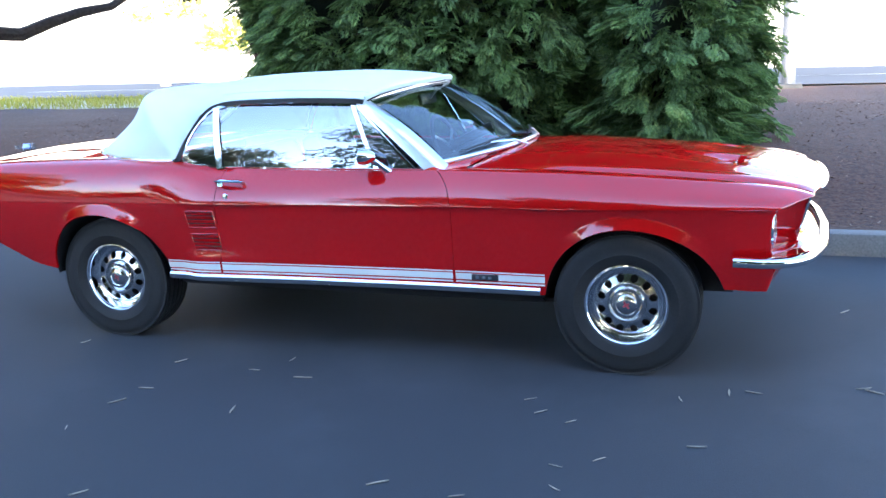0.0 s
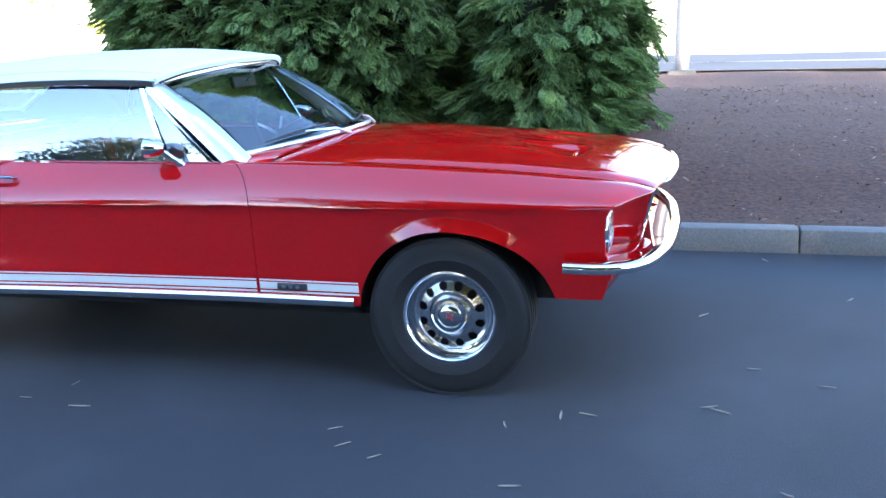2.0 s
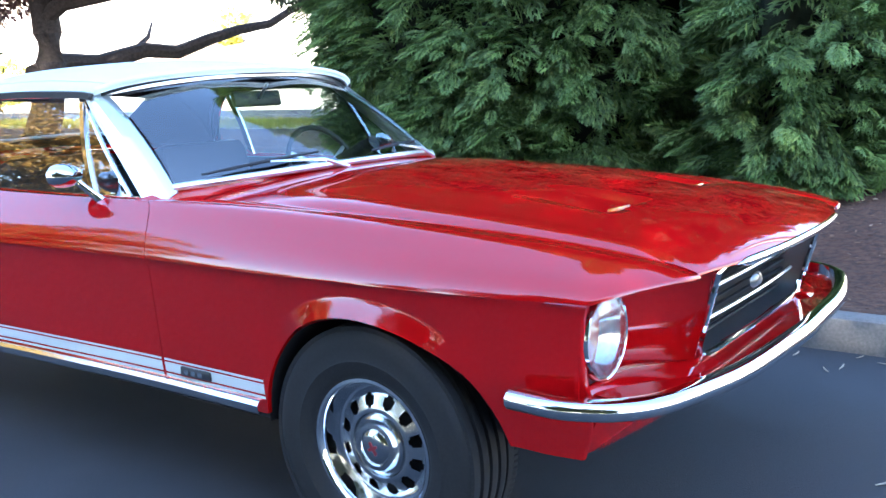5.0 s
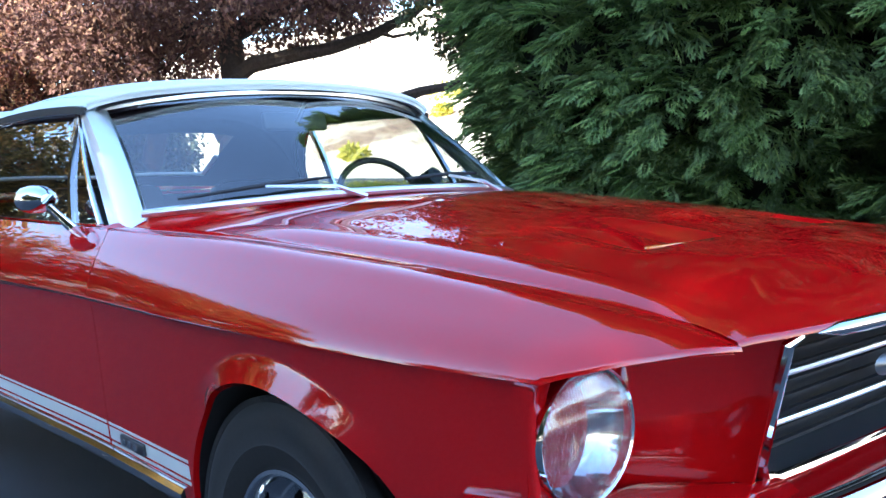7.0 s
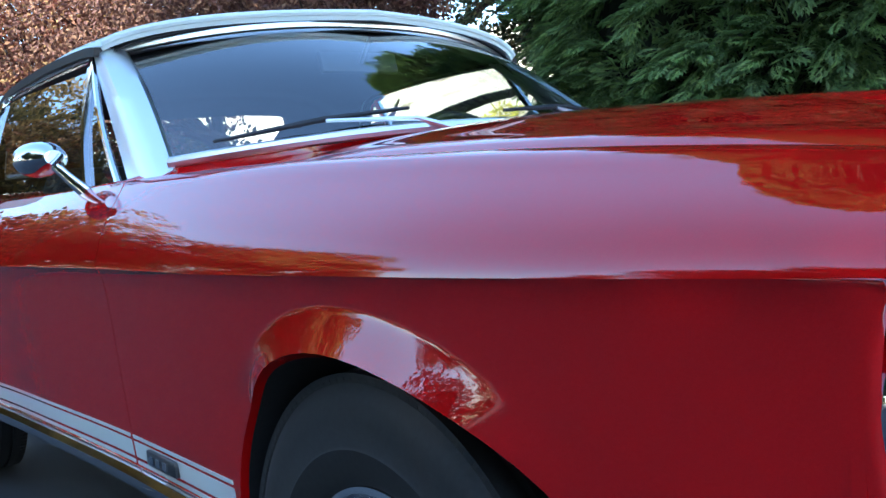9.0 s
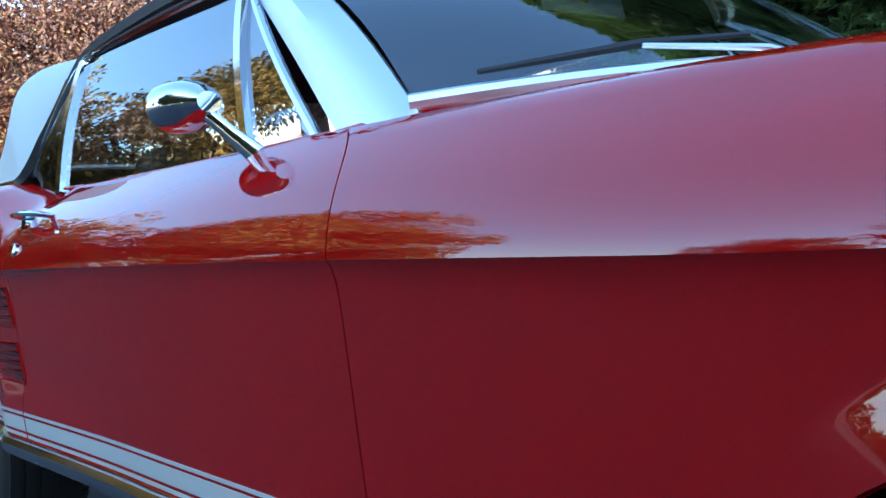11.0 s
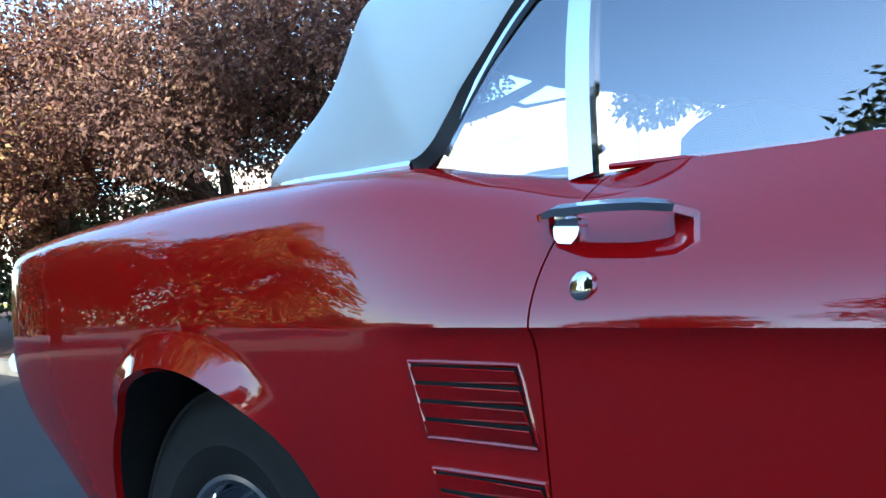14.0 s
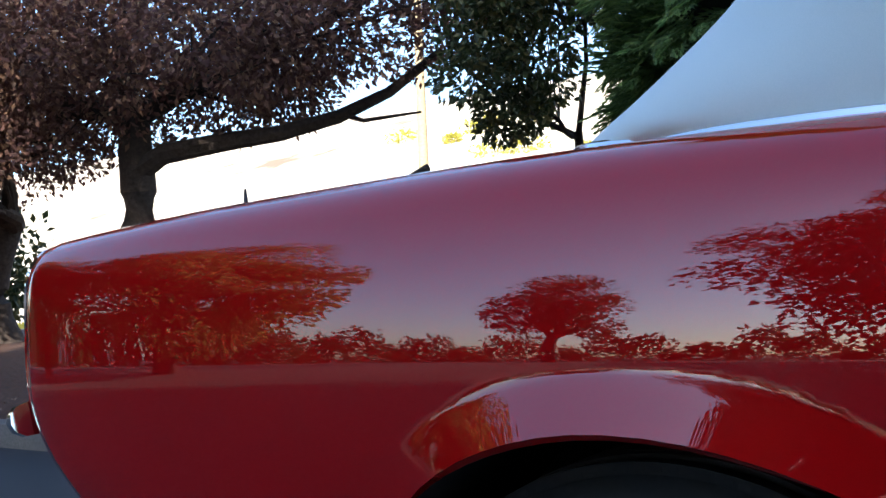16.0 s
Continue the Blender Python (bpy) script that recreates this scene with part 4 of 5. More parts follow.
# ---------------------------------------------------------------- wheels
def wheel(x, s):
    turn = pose(x, s * 0.724, HUB, 0, 0, 180 if s < 0 else 0)
    w = part("wheel", moved(lathe([(0.186, -0.10), (0.190, 0.085), (0.188, 0.092), (0.180, 0.093), (0.174, 0.088), (0.170, 0.070), (0.165, 0.045), (0.158, 0.030), (0.150, 0.028)], 64), turn), CHROME, car, "steel wheel with chrome trim ring")
    tyre = [(0.190, -0.095), (0.24, -0.106), (0.285, -0.106), (0.312, -0.092)]
    for k in range(5):
        a = -0.082 + k * 0.038
        tyre += [(0.324 + 0.002 * (k in (1, 2, 3)), a), (0.325 + 0.003 * (k in (1, 2, 3)), a + 0.012), (0.325 + 0.002 * (k in (1, 2, 3)), a + 0.026)]
        if k < 4:
            tyre += [(0.316, a + 0.0265), (0.316, a + 0.0375)]
    tyre += [(0.313, 0.094), (0.300, 0.102), (0.292, 0.1045), (0.270, 0.107), (0.240, 0.105), (0.236, 0.107), (0.212, 0.101), (0.200, 0.096), (0.191, 0.092), (0.186, 0.085)]
    part("tyre", moved(lathe(tyre, 96), turn), RUBBER, w, "black tyre with ribbed tread")
    blocks = bmesh.new()
    for k in range(120):
        a = k * 2 * math.pi / 120
        for row in (-0.086, 0.080):
            m = Matrix.Rotation(a, 4, "Y") @ pose(0.3200, row * 1.03, 0, 0, 0, 0)
            bmesh.ops.create_cube(blocks, size=1.0, matrix=m @ Matrix.Diagonal((0.009, 0.026, 0.0115, 1)))
    tagged(part("tread_block", moved(blocks, turn), RUBBER, w), kind="stuff")
    n = 96
    prof = [(0.152, 0.028), (0.147, 0.034), (0.139, 0.043), (0.133, 0.045), (0.107, 0.054), (0.101, 0.056), (0.094, 0.058), (0.088, 0.057), (0.084, 0.050), (0, 0.05)]
    part("spoke_disc", moved(lathe(prof, n, keep=lambda i, k: not (k % 8 in {2: (3, 4), 3: (2, 3, 4, 5), 4: (3, 4)}.get(i, ()))), turn), POLISHED, w, "polished steel wheel disc with twelve slots", thick=0.003)
    part("brake_drum", moved(lathe([(0.165, 0.0), (0.16, 0.01), (0, 0.01)], 32), turn), DARK, w)
    cap = part("hub_cap", moved(lathe([(0.080, 0.050), (0.080, 0.058), (0.074, 0.062), (0.071, 0.060), (0.068, 0.066), (0.062, 0.074), (0.050, 0.076), (0.047, 0.073), (0.042, 0.078), (0.03, 0.081), (0.02, 0.083), (0, 0.083)], 48), turn), POLISHED, w, "round bright metal hub cap with raised rings")
    bm = bmesh.new()
    for a, r0, r1 in ((0.5, 0.0, 0.016), (2.2, 0.002, 0.020), (3.6, 0.0, 0.015), (5.3, 0.003, 0.018)):
        box(r0, r1, 0.0815, 0.0845, -0.004, 0.004, bm)
        bm.verts.ensure_lookup_table()
        bmesh.ops.rotate(bm, verts=bm.verts[-8:], cent=(0, 0, 0), matrix=Matrix.Rotation(a, 3, "Y"))
    part("cap_emblem", moved(bm, turn), EMBLEM, cap, "plain red emblem")


for x in (AXLE, -AXLE):
    for s in (-1, 1):
        wheel(x, s)

# ---------------------------------------------------------------- inside the car
def pad(x0, x1, y0, y1, z0, z1, r, m=None):
    bm = box(x0, x1, y0, y1, z0, z1, bevel=r)
    return moved(bm, m) if m else bm


dash = part("dashboard", pad(0.30, 0.62, -0.64, 0.64, 0.70, 0.925, 0.05), TRIM, car, "black padded dashboard")
part("instrument_hood", pad(0.26, 0.36, 0.17, 0.56, 0.84, 0.93, 0.03), TRIM, dash)
wheel_m = pose(0.16, 0.37, 0.895, 0, -24, 0)
rim = part("steering_wheel", moved(tube([(0, 0.195 * math.cos(a), 0.195 * math.sin(a)) for a in steps(0, 2 * math.pi, 48)], 0.012, 8, cap=False, up=Vector((1, 0, 0))), wheel_m), TRIM, car, "black three-spoke steering wheel")
for a in (90, 210, 330):
    part("spoke", moved(tube([(0.02, 0, 0), (0.0, 0.19 * math.cos(radians(a + 60)), 0.19 * math.sin(radians(a + 60)))], 0.010, 6, flat=0.6), wheel_m), STEEL, rim)
part("column", moved(tube([(0.30, 0, 0.0), (0.01, 0, 0)], 0.03, 12), wheel_m), TRIM, rim)
for s in (-1, 1):
    seat = part("front_seat", pad(-0.50, 0.06, s * 0.36 - 0.26, s * 0.36 + 0.26, 0.42, 0.58, 0.05), TRIM, car, "black vinyl bucket seat")
    part("backrest", pad(-0.07, 0.07, -0.25, 0.25, 0.0, 0.50, 0.05, pose(-0.50, s * 0.36, 0.52, 0, -16, 0)), TRIM, seat)
rear_seat = part("rear_seat", pad(-1.15, -0.75, -0.55, 0.55, 0.45, 0.58, 0.05), TRIM, car, "black vinyl rear bench")
part("backrest", pad(-0.07, 0.07, -0.58, 0.58, 0.0, 0.36, 0.05, pose(-1.14, 0, 0.54, 0, -20, 0)), TRIM, rear_seat)
both("door_lining", lambda: box(-0.95, 0.55, -0.685, -0.66, 0.35, 0.915, bevel=0.01), TRIM, "black door lining")
part("cabin_floor", box(-1.25, 0.62, -0.68, 0.68, 0.33, 0.36), TRIM, car, "black carpet")
part("bulkhead", box(0.60, 0.63, -0.66, 0.66, 0.31, 0.90), DARK, car)
part("rear_bulkhead", box(-1.42, -1.39, -0.68, 0.68, 0.31, 0.94), DARK, car)
inner = part("inside_mirror", pad(-0.012, 0.012, -0.12, 0.12, -0.03, 0.03, 0.01, pose(0.17, 0.0, 1.205, 0, -14, 0)), SEAL, car, "small interior mirror")
part("stem", tube([(0.185, 0, 1.205), (0.235, 0, 1.262)], 0.006, 6), STEEL, inner)


# ---------------------------------------------------------------- ground, road, kerb, bank
rng = np.random.default_rng(7)


def mesh_from(name, verts, faces, material, parent=None, label="", smooth=False):
    me = bpy.data.meshes.new(name)
    me.from_pydata(verts if isinstance(verts, list) else verts.tolist(), [], faces if isinstance(faces, list) else faces.tolist())
    me.materials.append(material)
    if smooth:
        for p in me.polygons:
            p.use_smooth = True
    ob = new(name, me)
    if parent is not None:
        ob.parent = parent
    if label:
        tagged(ob, label)
    return ob


KERB_Y = 1.76
bank_rise = spline((1.7, 0.125), (2.2, 0.17), (3.2, 0.34), (4.5, 0.47), (7.0, 0.53), (11.7, 0.52), (12.4, 0.43), (23.0, 0.38), (30.0, 1.8), (60.0, 11.0), (110.0, 28.0), (200.0, 46.0), (430.0, 60.0))


def land_z(x, y):
    lot = smoothstep(1.90, 1.80, y)
    z = bank_rise(max(1.7, y)) * (1 - lot) - 0.03 * lot
    if y > 2.0:
        z += 0.03 * noise.noise(Vector((x * 0.7, y * 0.7, 0))) + 0.012 * noise.noise(Vector((x * 3.1, y * 3.1, 4))) * smoothstep(2.0, 2.5, y)
    if y > 28:
        z += 1.2 * noise.noise(Vector((x * 0.03, y * 0.03, 9))) * smoothstep(28, 60, y)
    return z


def grade(lo, hi, near, grow):
    out, d = [0.0], near
    while out[-1] < hi:
        out.append(out[-1] + d)
        d *= grow
    neg, d = [0.0], near
    while neg[-1] > lo:
        neg.append(neg[-1] - d)
        d *= grow
    return sorted(set(neg[1:] + out))


gx = grade(-420, 420, 0.25, 1.075)
gy = [y + 3 for y in grade(-420, 420, 0.18, 1.08)]
gy = sorted(gy + [1.70, 1.79, 1.81, 1.86, 1.90])
part("ground", sheet(lambda x, y: Vector((x, y, land_z(x, y) - 0.004)), gx, gy), DRYGRASS)
tagged(bpy.data.objects["ground"], "dry sunlit grassy ground and far hillside", "ground", kind="structure")
part("parking_lot", sheet(lambda x, y: Vector((x, y, 0.0)), steps(-70, 70, 10), [-60, -30, -10, KERB_Y + 0.02]), ASPHALT)
tagged(bpy.data.objects["parking_lot"], "dark grey asphalt in shade", "road", kind="structure")
bx = [x for x in gx if -32 < x < 32]


def bed_point(x, v):
    """The bed reaches the path on the lamp post's side and ends at the grass on the other."""
    y = lerp(1.895, lerp(8.9, 11.62, smoothstep(-3.5, 0.5, x)), v ** 1.3)
    return Vector((x, y, land_z(x, y) + 0.010))


part("mulch_bed", sheet(bed_point, bx, steps(0, 1, 64)), MULCH)
tagged(bpy.data.objects["mulch_bed"], "brown bark mulch planting bed", "ground", kind="structure")
part("far_road", sheet(lambda x, y: Vector((x, y, land_z(x, y) + 0.02)), steps(-120, 120, 60), steps(12.6, 22.0, 6)), ROAD)
tagged(bpy.data.objects["far_road"], "grey road beyond the planting bed", "road", kind="structure")
part("road_line", sheet(lambda x, y: Vector((x, y, land_z(x, y) + 0.028)), steps(-90, 90, 60), [17.2, 17.36]), WHITE)
tagged(bpy.data.objects["road_line"], "painted white lane line", "road marking", kind="structure")
part("far_pavement", sheet(lambda x, y: Vector((x, y, land_z(x, y) + 0.035)), steps(-90, 90, 60), [11.7, 11.9, 12.1, 12.3]), PATHWAY)
tagged(bpy.data.objects["far_pavement"], "pale concrete path along the road", "pavement", kind="structure")

# kerb stones
kerb = thing("kerb", "grey concrete kerb stones along the bed", "kerb", kind="structure")
bm = box(0.004, 1.796, KERB_Y, KERB_Y + 0.16, -0.06, 0.150, bevel=0.018)
first = part("kerb_stone", bm, CONCRETE, kerb)
for k in range(-18, 18):
    if k == -18:
        first.location = (2.955 + k * 1.8, 0, 0)
        continue
    o = first.copy()
    scene.collection.objects.link(o)
    o.location = (2.955 + k * 1.8, 0, rng.uniform(-0.003, 0.003))


# ---------------------------------------------------------------- plants
def rotations(normals, spin):
    """Frames whose x axis is the given direction, spun about it."""
    n = normals / np.linalg.norm(normals, axis=1, keepdims=True)
    up = np.where(np.abs(n[:, 2:3]) < 0.9, np.array([[0, 0, 1.0]]), np.array([[1.0, 0, 0]]))
    a = np.cross(up, n)
    a /= np.linalg.norm(a, axis=1, keepdims=True)
    b = np.cross(n, a)
    c, s = np.cos(spin)[:, None], np.sin(spin)[:, None]
    return np.stack([n, a * c + b * s, b * c - a * s], axis=2)


def scatter(name, template, faces, places, frames, sizes, material, parent, label=""):
    """Many copies of a small template joined into one mesh."""
    n, k = len(places), len(template)
    v = np.einsum("nij,kj->nki", frames, template) * sizes[:, None, None] + places[:, None, :]
    f = []
    base = np.arange(n) * k
    for face in faces:
        f.append(base[:, None] + np.array(face)[None, :])
    same = all(len(x) == len(faces[0]) for x in faces)
    flat = np.concatenate(f).tolist() if same else [q for block in f for q in block.tolist()]
    return mesh_from(name, v.reshape(-1, 3).tolist(), flat, material, parent, label)


LEAF = np.array([(0, 0, 0), (0.45, 0.28, 0.05), (1, 0, -0.06), (0.45, -0.28, 0.05)])
LEAF_F = [(0, 1, 2, 3)]


def frond_template():
    """A flat drooping cypress spray: a stem with feathered side twigs."""
    v, f = [], []

    def twig(p, d, length, width):
        q = np.array([-d[1], d[0], 0])
        i = len(v)
        m = p + d * length * 0.55 + np.array([0, 0, 0.02])
        e = p + d * length + np.array([0, 0, -0.10 * length])
        v.extend([p, m + q * width, e, m - q * width])
        f.append((i, i + 1, i + 2, i + 3))
    for k in range(5):
        t = 0.06 + k * 0.18
        length = 0.46 * (1 - t) ** 0.55 * (0.55 + 0.75 * min(1, t * 3))
        p = np.array([t, 0, -0.16 * t * t])
        for s in (-1, 1):
            a = 0.95 - 0.45 * t
            d = np.array([math.cos(a), s * math.sin(a), -0.10])
            twig(p, d, length, 0.044)
            b = a - 0.55
            twig(p + d * length * 0.35, np.array([math.cos(b), s * math.sin(b), -0.12]), length * 0.62, 0.040)
    twig(np.array([0.0, 0, 0]), np.array([1.0, 0, -0.16]), 1.0, 0.022)
    return np.array(v), f


FROND, FROND_F = frond_template()


def conifer(name, cx, cy, rx, ry, z0, z1, count, seed, label):
    g = np.random.default_rng(seed)
    tree = thing(name, label, "shrub", (cx, cy, land_z(cx, cy)))

    def shape(z):
        t = (z - z0) / (z1 - z0)
        return np.clip(0.90 + 0.25 * t - 0.15 * t, 0, 1) * np.sqrt(np.clip(1 - np.clip((t - 0.55) / 0.46, 0, 1) ** 2, 0, 1)) * (0.86 + 0.14 * np.clip(t * 9, 0, 1))

    def lump(a, z):
        return 1 + 0.055 * np.sin(a * 5 + z * 1.7 + seed) + 0.05 * np.sin(a * 9 - z * 3.1 + 2 * seed) + 0.03 * np.sin(a * 17 + z * 5.3)
    # inner body: an opaque hull, near-black in place of shade between boughs
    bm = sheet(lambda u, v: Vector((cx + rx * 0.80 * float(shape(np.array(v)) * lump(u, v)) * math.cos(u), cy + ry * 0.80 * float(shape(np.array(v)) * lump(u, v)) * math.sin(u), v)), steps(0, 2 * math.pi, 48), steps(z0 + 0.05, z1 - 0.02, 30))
    core = part("core", bm, CORE, tree, "opaque inner hull, coloured near-black as shade")
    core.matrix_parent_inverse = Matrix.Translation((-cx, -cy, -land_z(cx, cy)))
    o = np.array([cx, cy, land_z(cx, cy)])

    def at(a, z, depth):
        r = shape(z) * lump(a, z) * depth
        return np.stack([cx + rx * r * np.cos(a), cy + ry * r * np.sin(a), z], axis=1) - o

    def outward(a):
        out = np.stack([np.cos(a) / rx, np.sin(a) / ry, np.zeros(len(a))], axis=1)
        return out / np.linalg.norm(out, axis=1, keepdims=True)
    # sprays deep in the body
    deep = count // 4
    a = g.uniform(-math.pi, math.pi, deep)
    z = z0 + (z1 - z0) * g.uniform(0, 1, deep) ** 1.7
    inner = (at(a, z, g.uniform(0.82, 0.90, deep)), outward(a) + g.normal(0, 0.45, (deep, 3)) + np.array([0, 0, -0.12]), g.normal(0, 0.8, deep), g.uniform(0.20, 0.36, deep))
    # boughs that stand out from it, each a fan of drooping sprays
    per = 15
    nb = count * 3 // 4 // per
    ab = g.uniform(-math.pi, math.pi, nb)
    ab = np.where((ab > 0.35) & (ab < 2.8) & (g.uniform(size=nb) < 0.75), -ab, ab)
    zb = z0 + (z1 - z0) * g.uniform(0, 1, nb) ** 1.7
    root, out = at(ab, zb, g.uniform(0.83, 0.93, nb)), outward(ab)
    side = np.stack([-out[:, 1], out[:, 0], np.zeros(nb)], axis=1)
    lean = g.normal(0, 0.34, (nb, 3)) + np.array([0, 0, -0.22])
    reach = g.uniform(0.14, 0.30, nb)
    t, fan, drop = g.uniform(0, 1, (nb, per)), g.normal(0, 0.5, (nb, per)), g.normal(0, 0.035, (nb, per))
    axis = out + lean
    p = root[:, None] + axis[:, None] * (t * reach[:, None])[..., None] + side[:, None] * (fan * 0.20 * (1.1 - 0.5 * t) * reach[:, None] / 0.3)[..., None] + np.array([0, 0, 1.0]) * (drop - 0.10 * t * t)[..., None]
    d = axis[:, None] + side[:, None] * (fan * 0.9)[..., None] + np.array([0, 0, -0.30]) * t[..., None] + g.normal(0, 0.16, (nb, per, 3))
    young = (t > 0.74).ravel()
    p, d = p.reshape(-1, 3), d.reshape(-1, 3)
    spin, size = g.normal(0, 0.38, len(p)), g.uniform(0.15, 0.27, len(p))
    scatter("fronds", FROND, FROND_F, np.concatenate([inner[0], p[~young]]), rotations(np.concatenate([inner[1], d[~young]]), np.concatenate([inner[2], spin[~young]])), np.concatenate([inner[3], size[~young]]), CYPRESS, tree, "feathery green sprays")
    scatter("young_sprays", FROND, FROND_F, p[young], rotations(d[young], spin[young]), size[young] * 0.85, CYPRESS_TIP, tree, "lighter green spray tips")
    return tree


conifer("cypress_shrub", -1.50, 5.15, 2.33, 1.95, 0.42, 10.5, 30000, 3, "dense dark green cypress with feathery drooping sprays")
conifer("cypress_shrub", 1.06, 4.75, 0.78, 1.25, 0.50, 6.5, 7500, 8, "smaller green cypress beside the larger one")


def limb(bm, a, b, r0, r1, bend, g, sides=8):
    a, b = Vector(a), Vector(b)
    side = Vector(g.normal(0, 1, 3)) * bend
    pts, rad = [], []
    for t in steps(0, 1, 7):
        pts.append(a.lerp(b, t) + side * math.sin(math.pi * t) + Vector(g.normal(0, 0.25, 3)) * bend * 0.25 * (0 < t < 1))
        rad.append(lerp(r0, r1, t ** 0.8))
    tube(pts, rad, sides, bm)
    return pts


def broadleaf(name, base, trunk_top, radius, crowns, leaf, count, size, seed, label, clumps=60, extra=()):
    """A trunk with limbs into clumps of leaves. crowns: (centre, radii) ellipsoids."""
    g = np.random.default_rng(seed)
    o = Vector((base[0], base[1], land_z(base[0], base[1]) if base[1] > 1.8 else 0.0))
    tree = thing(name, label, "tree", o)
    bm = bmesh.new()
    fork = Vector(trunk_top)
    limb(bm, o + Vector((0, 0, -0.05)), fork, radius * 1.25, radius * 0.85, 0.10, g, 12)
    centres, weights = [], []
    for k in range(clumps):
        c, r = crowns[k % len(crowns)]
        v = g.normal(0, 1, 3)
        v = v / np.linalg.norm(v) * g.uniform(0.35, 1.0) ** 0.5
        centres.append(np.array(c) + v * np.array(r) * 0.86)
    mains = []
    for c, r in crowns:
        pts = limb(bm, fork - Vector((0, 0, 0.05)), Vector(c) + Vector((0, 0, -0.2 * r[2])), radius * 0.62, radius * 0.22, 0.25, g, 8)
        mains.append(pts)
    for k, c in enumerate(centres):
        pts = mains[k % len(mains)]
        start = pts[3 + int(g.integers(0, 4))]
        limb(bm, start, c, radius * 0.16, radius * 0.03, 0.12, g, 5)
    for path, r0 in extra:
        tube([Vector(p) for p in path], [lerp(r0, r0 * 0.35, i / (len(path) - 1)) for i in range(len(path))], 8, bm)
    t = part("trunk", bm, BARK, tree, "dark branching trunk")
    t.matrix_parent_inverse = Matrix.Translation(-o)
    idx = g.integers(0, clumps, count)
    cen = np.array(centres)[idx]
    rad = np.array([np.mean(crowns[i % len(crowns)][1]) * 0.36 for i in range(clumps)])[idx]
    v = g.normal(0, 1, (count, 3))
    v /= np.linalg.norm(v, axis=1, keepdims=True)
    p = cen + v * (rad * g.uniform(0.2, 1.0, count) ** 0.45)[:, None] * np.array([1.15, 1.15, 0.8])
    d = v + g.normal(0, 0.8, (count, 3)) + np.array([0, 0, -0.3])
    scatter("crown", LEAF, LEAF_F, p - np.array([o]), rotations(d, g.uniform(0, 6.28, count)), g.uniform(0.7, 1.3, count) * size, leaf, tree, "crown of many small leaves")
    return tree


# plum trees on the bed behind the car; two carry shade in their leaf colour
broadleaf("plum_tree", (-9.35, 4.78), (-9.20, 4.98, 2.9), 0.20, [((-9.30, 5.33, 4.3), (2.6, 2.6, 1.5)), ((-7.50, 5.73, 4.2), (2.0, 2.2, 1.2)), ((-10.70, 4.13, 4.1), (2.0, 2.0, 1.4)), ((-6.30, 6.53, 4.5), (1.6, 1.8, 1.2)), ((-8.30, 5.33, 3.4), (1.8, 1.9, 0.55)), ((-10.20, 4.73, 3.1), (1.6, 1.8, 0.7))], PLUM_SHADED, 40000, 0.080, 21,
          "plum tree with dark spreading limbs, leaves coloured dark for shade", extra=[([(-9.20, 4.98, 2.25), (-8.90, 5.13, 2.45), (-8.30, 5.48, 2.55), (-7.80, 5.73, 2.60), (-7.25, 6.03, 2.74), (-6.80, 6.33, 2.98), (-6.30, 6.63, 3.4)], 0.13), ([(-7.20, 6.05, 2.76), (-7.00, 6.13, 2.68), (-6.50, 6.48, 2.75)], 0.035), ([(-9.30, 4.83, 1.5), (-9.50, 5.43, 1.68), (-9.40, 5.93, 1.66), (-9.10, 6.53, 1.84), (-8.85, 6.93, 1.80), (-8.60, 7.33, 1.98), (-8.35, 7.73, 2.12), (-8.10, 8.13, 2.2), (-7.80, 8.53, 2.5)], 0.15), ([(-9.20, 6.33, 1.78), (-9.40, 6.83, 2.05), (-9.80, 7.23, 2.3)], 0.05)])
broadleaf("plum_tree", (-11.4, 4.9), (-11.3, 4.9, 1.9), 0.17, [((-11.4, 4.6, 3.6), (2.3, 2.4, 1.6)), ((-9.9, 3.5, 3.3), (1.6, 1.9, 1.3)), ((-12.6, 3.4, 3.1), (1.8, 2.0, 1.5)), ((-11.0, 3.4, 2.6), (1.6, 1.6, 0.9))], PLUM_SHADED, 38000, 0.072, 22, "reddish plum tree with dark spreading limbs, leaf colour darkened as shade")
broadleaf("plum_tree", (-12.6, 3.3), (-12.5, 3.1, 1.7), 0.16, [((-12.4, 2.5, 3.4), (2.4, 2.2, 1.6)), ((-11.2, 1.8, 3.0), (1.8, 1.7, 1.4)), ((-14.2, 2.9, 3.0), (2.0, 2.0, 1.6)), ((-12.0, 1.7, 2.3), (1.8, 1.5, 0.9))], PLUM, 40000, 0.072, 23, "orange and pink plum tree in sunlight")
broadleaf("young_tree", (-4.5, 6.9), (-4.7, 6.4, 2.3), 0.05, [((-4.85, 5.5, 3.35), (0.6, 0.8, 1.3)), ((-4.7, 5.9, 4.5), (0.8, 0.8, 1.3)), ((-5.3, 5.7, 4.3), (0.6, 0.8, 1.2))], OAK, 24000, 0.075, 61, "slender young tree with small green leaves beside the cypress", clumps=60)
for x, y, h, seed in ((-13.9, 3.7, 2.1, 51), (-13.7, 5.3, 2.2, 52), (-20.0, 8.5, 2.0, 53)):
    broadleaf("garden_shrub", (x, y), (x, y, land_z(x, y) + 0.5), 0.06, [((x, y, land_z(x, y) + h * 0.5), (1.7, 1.5, h * 0.45)), ((x + 0.9, y - 0.4, land_z(x, y) + h * 0.4), (1.2, 1.1, h * 0.38))], OAK, 5000, 0.12, seed, "dark green rounded shrub in the bed", clumps=40)

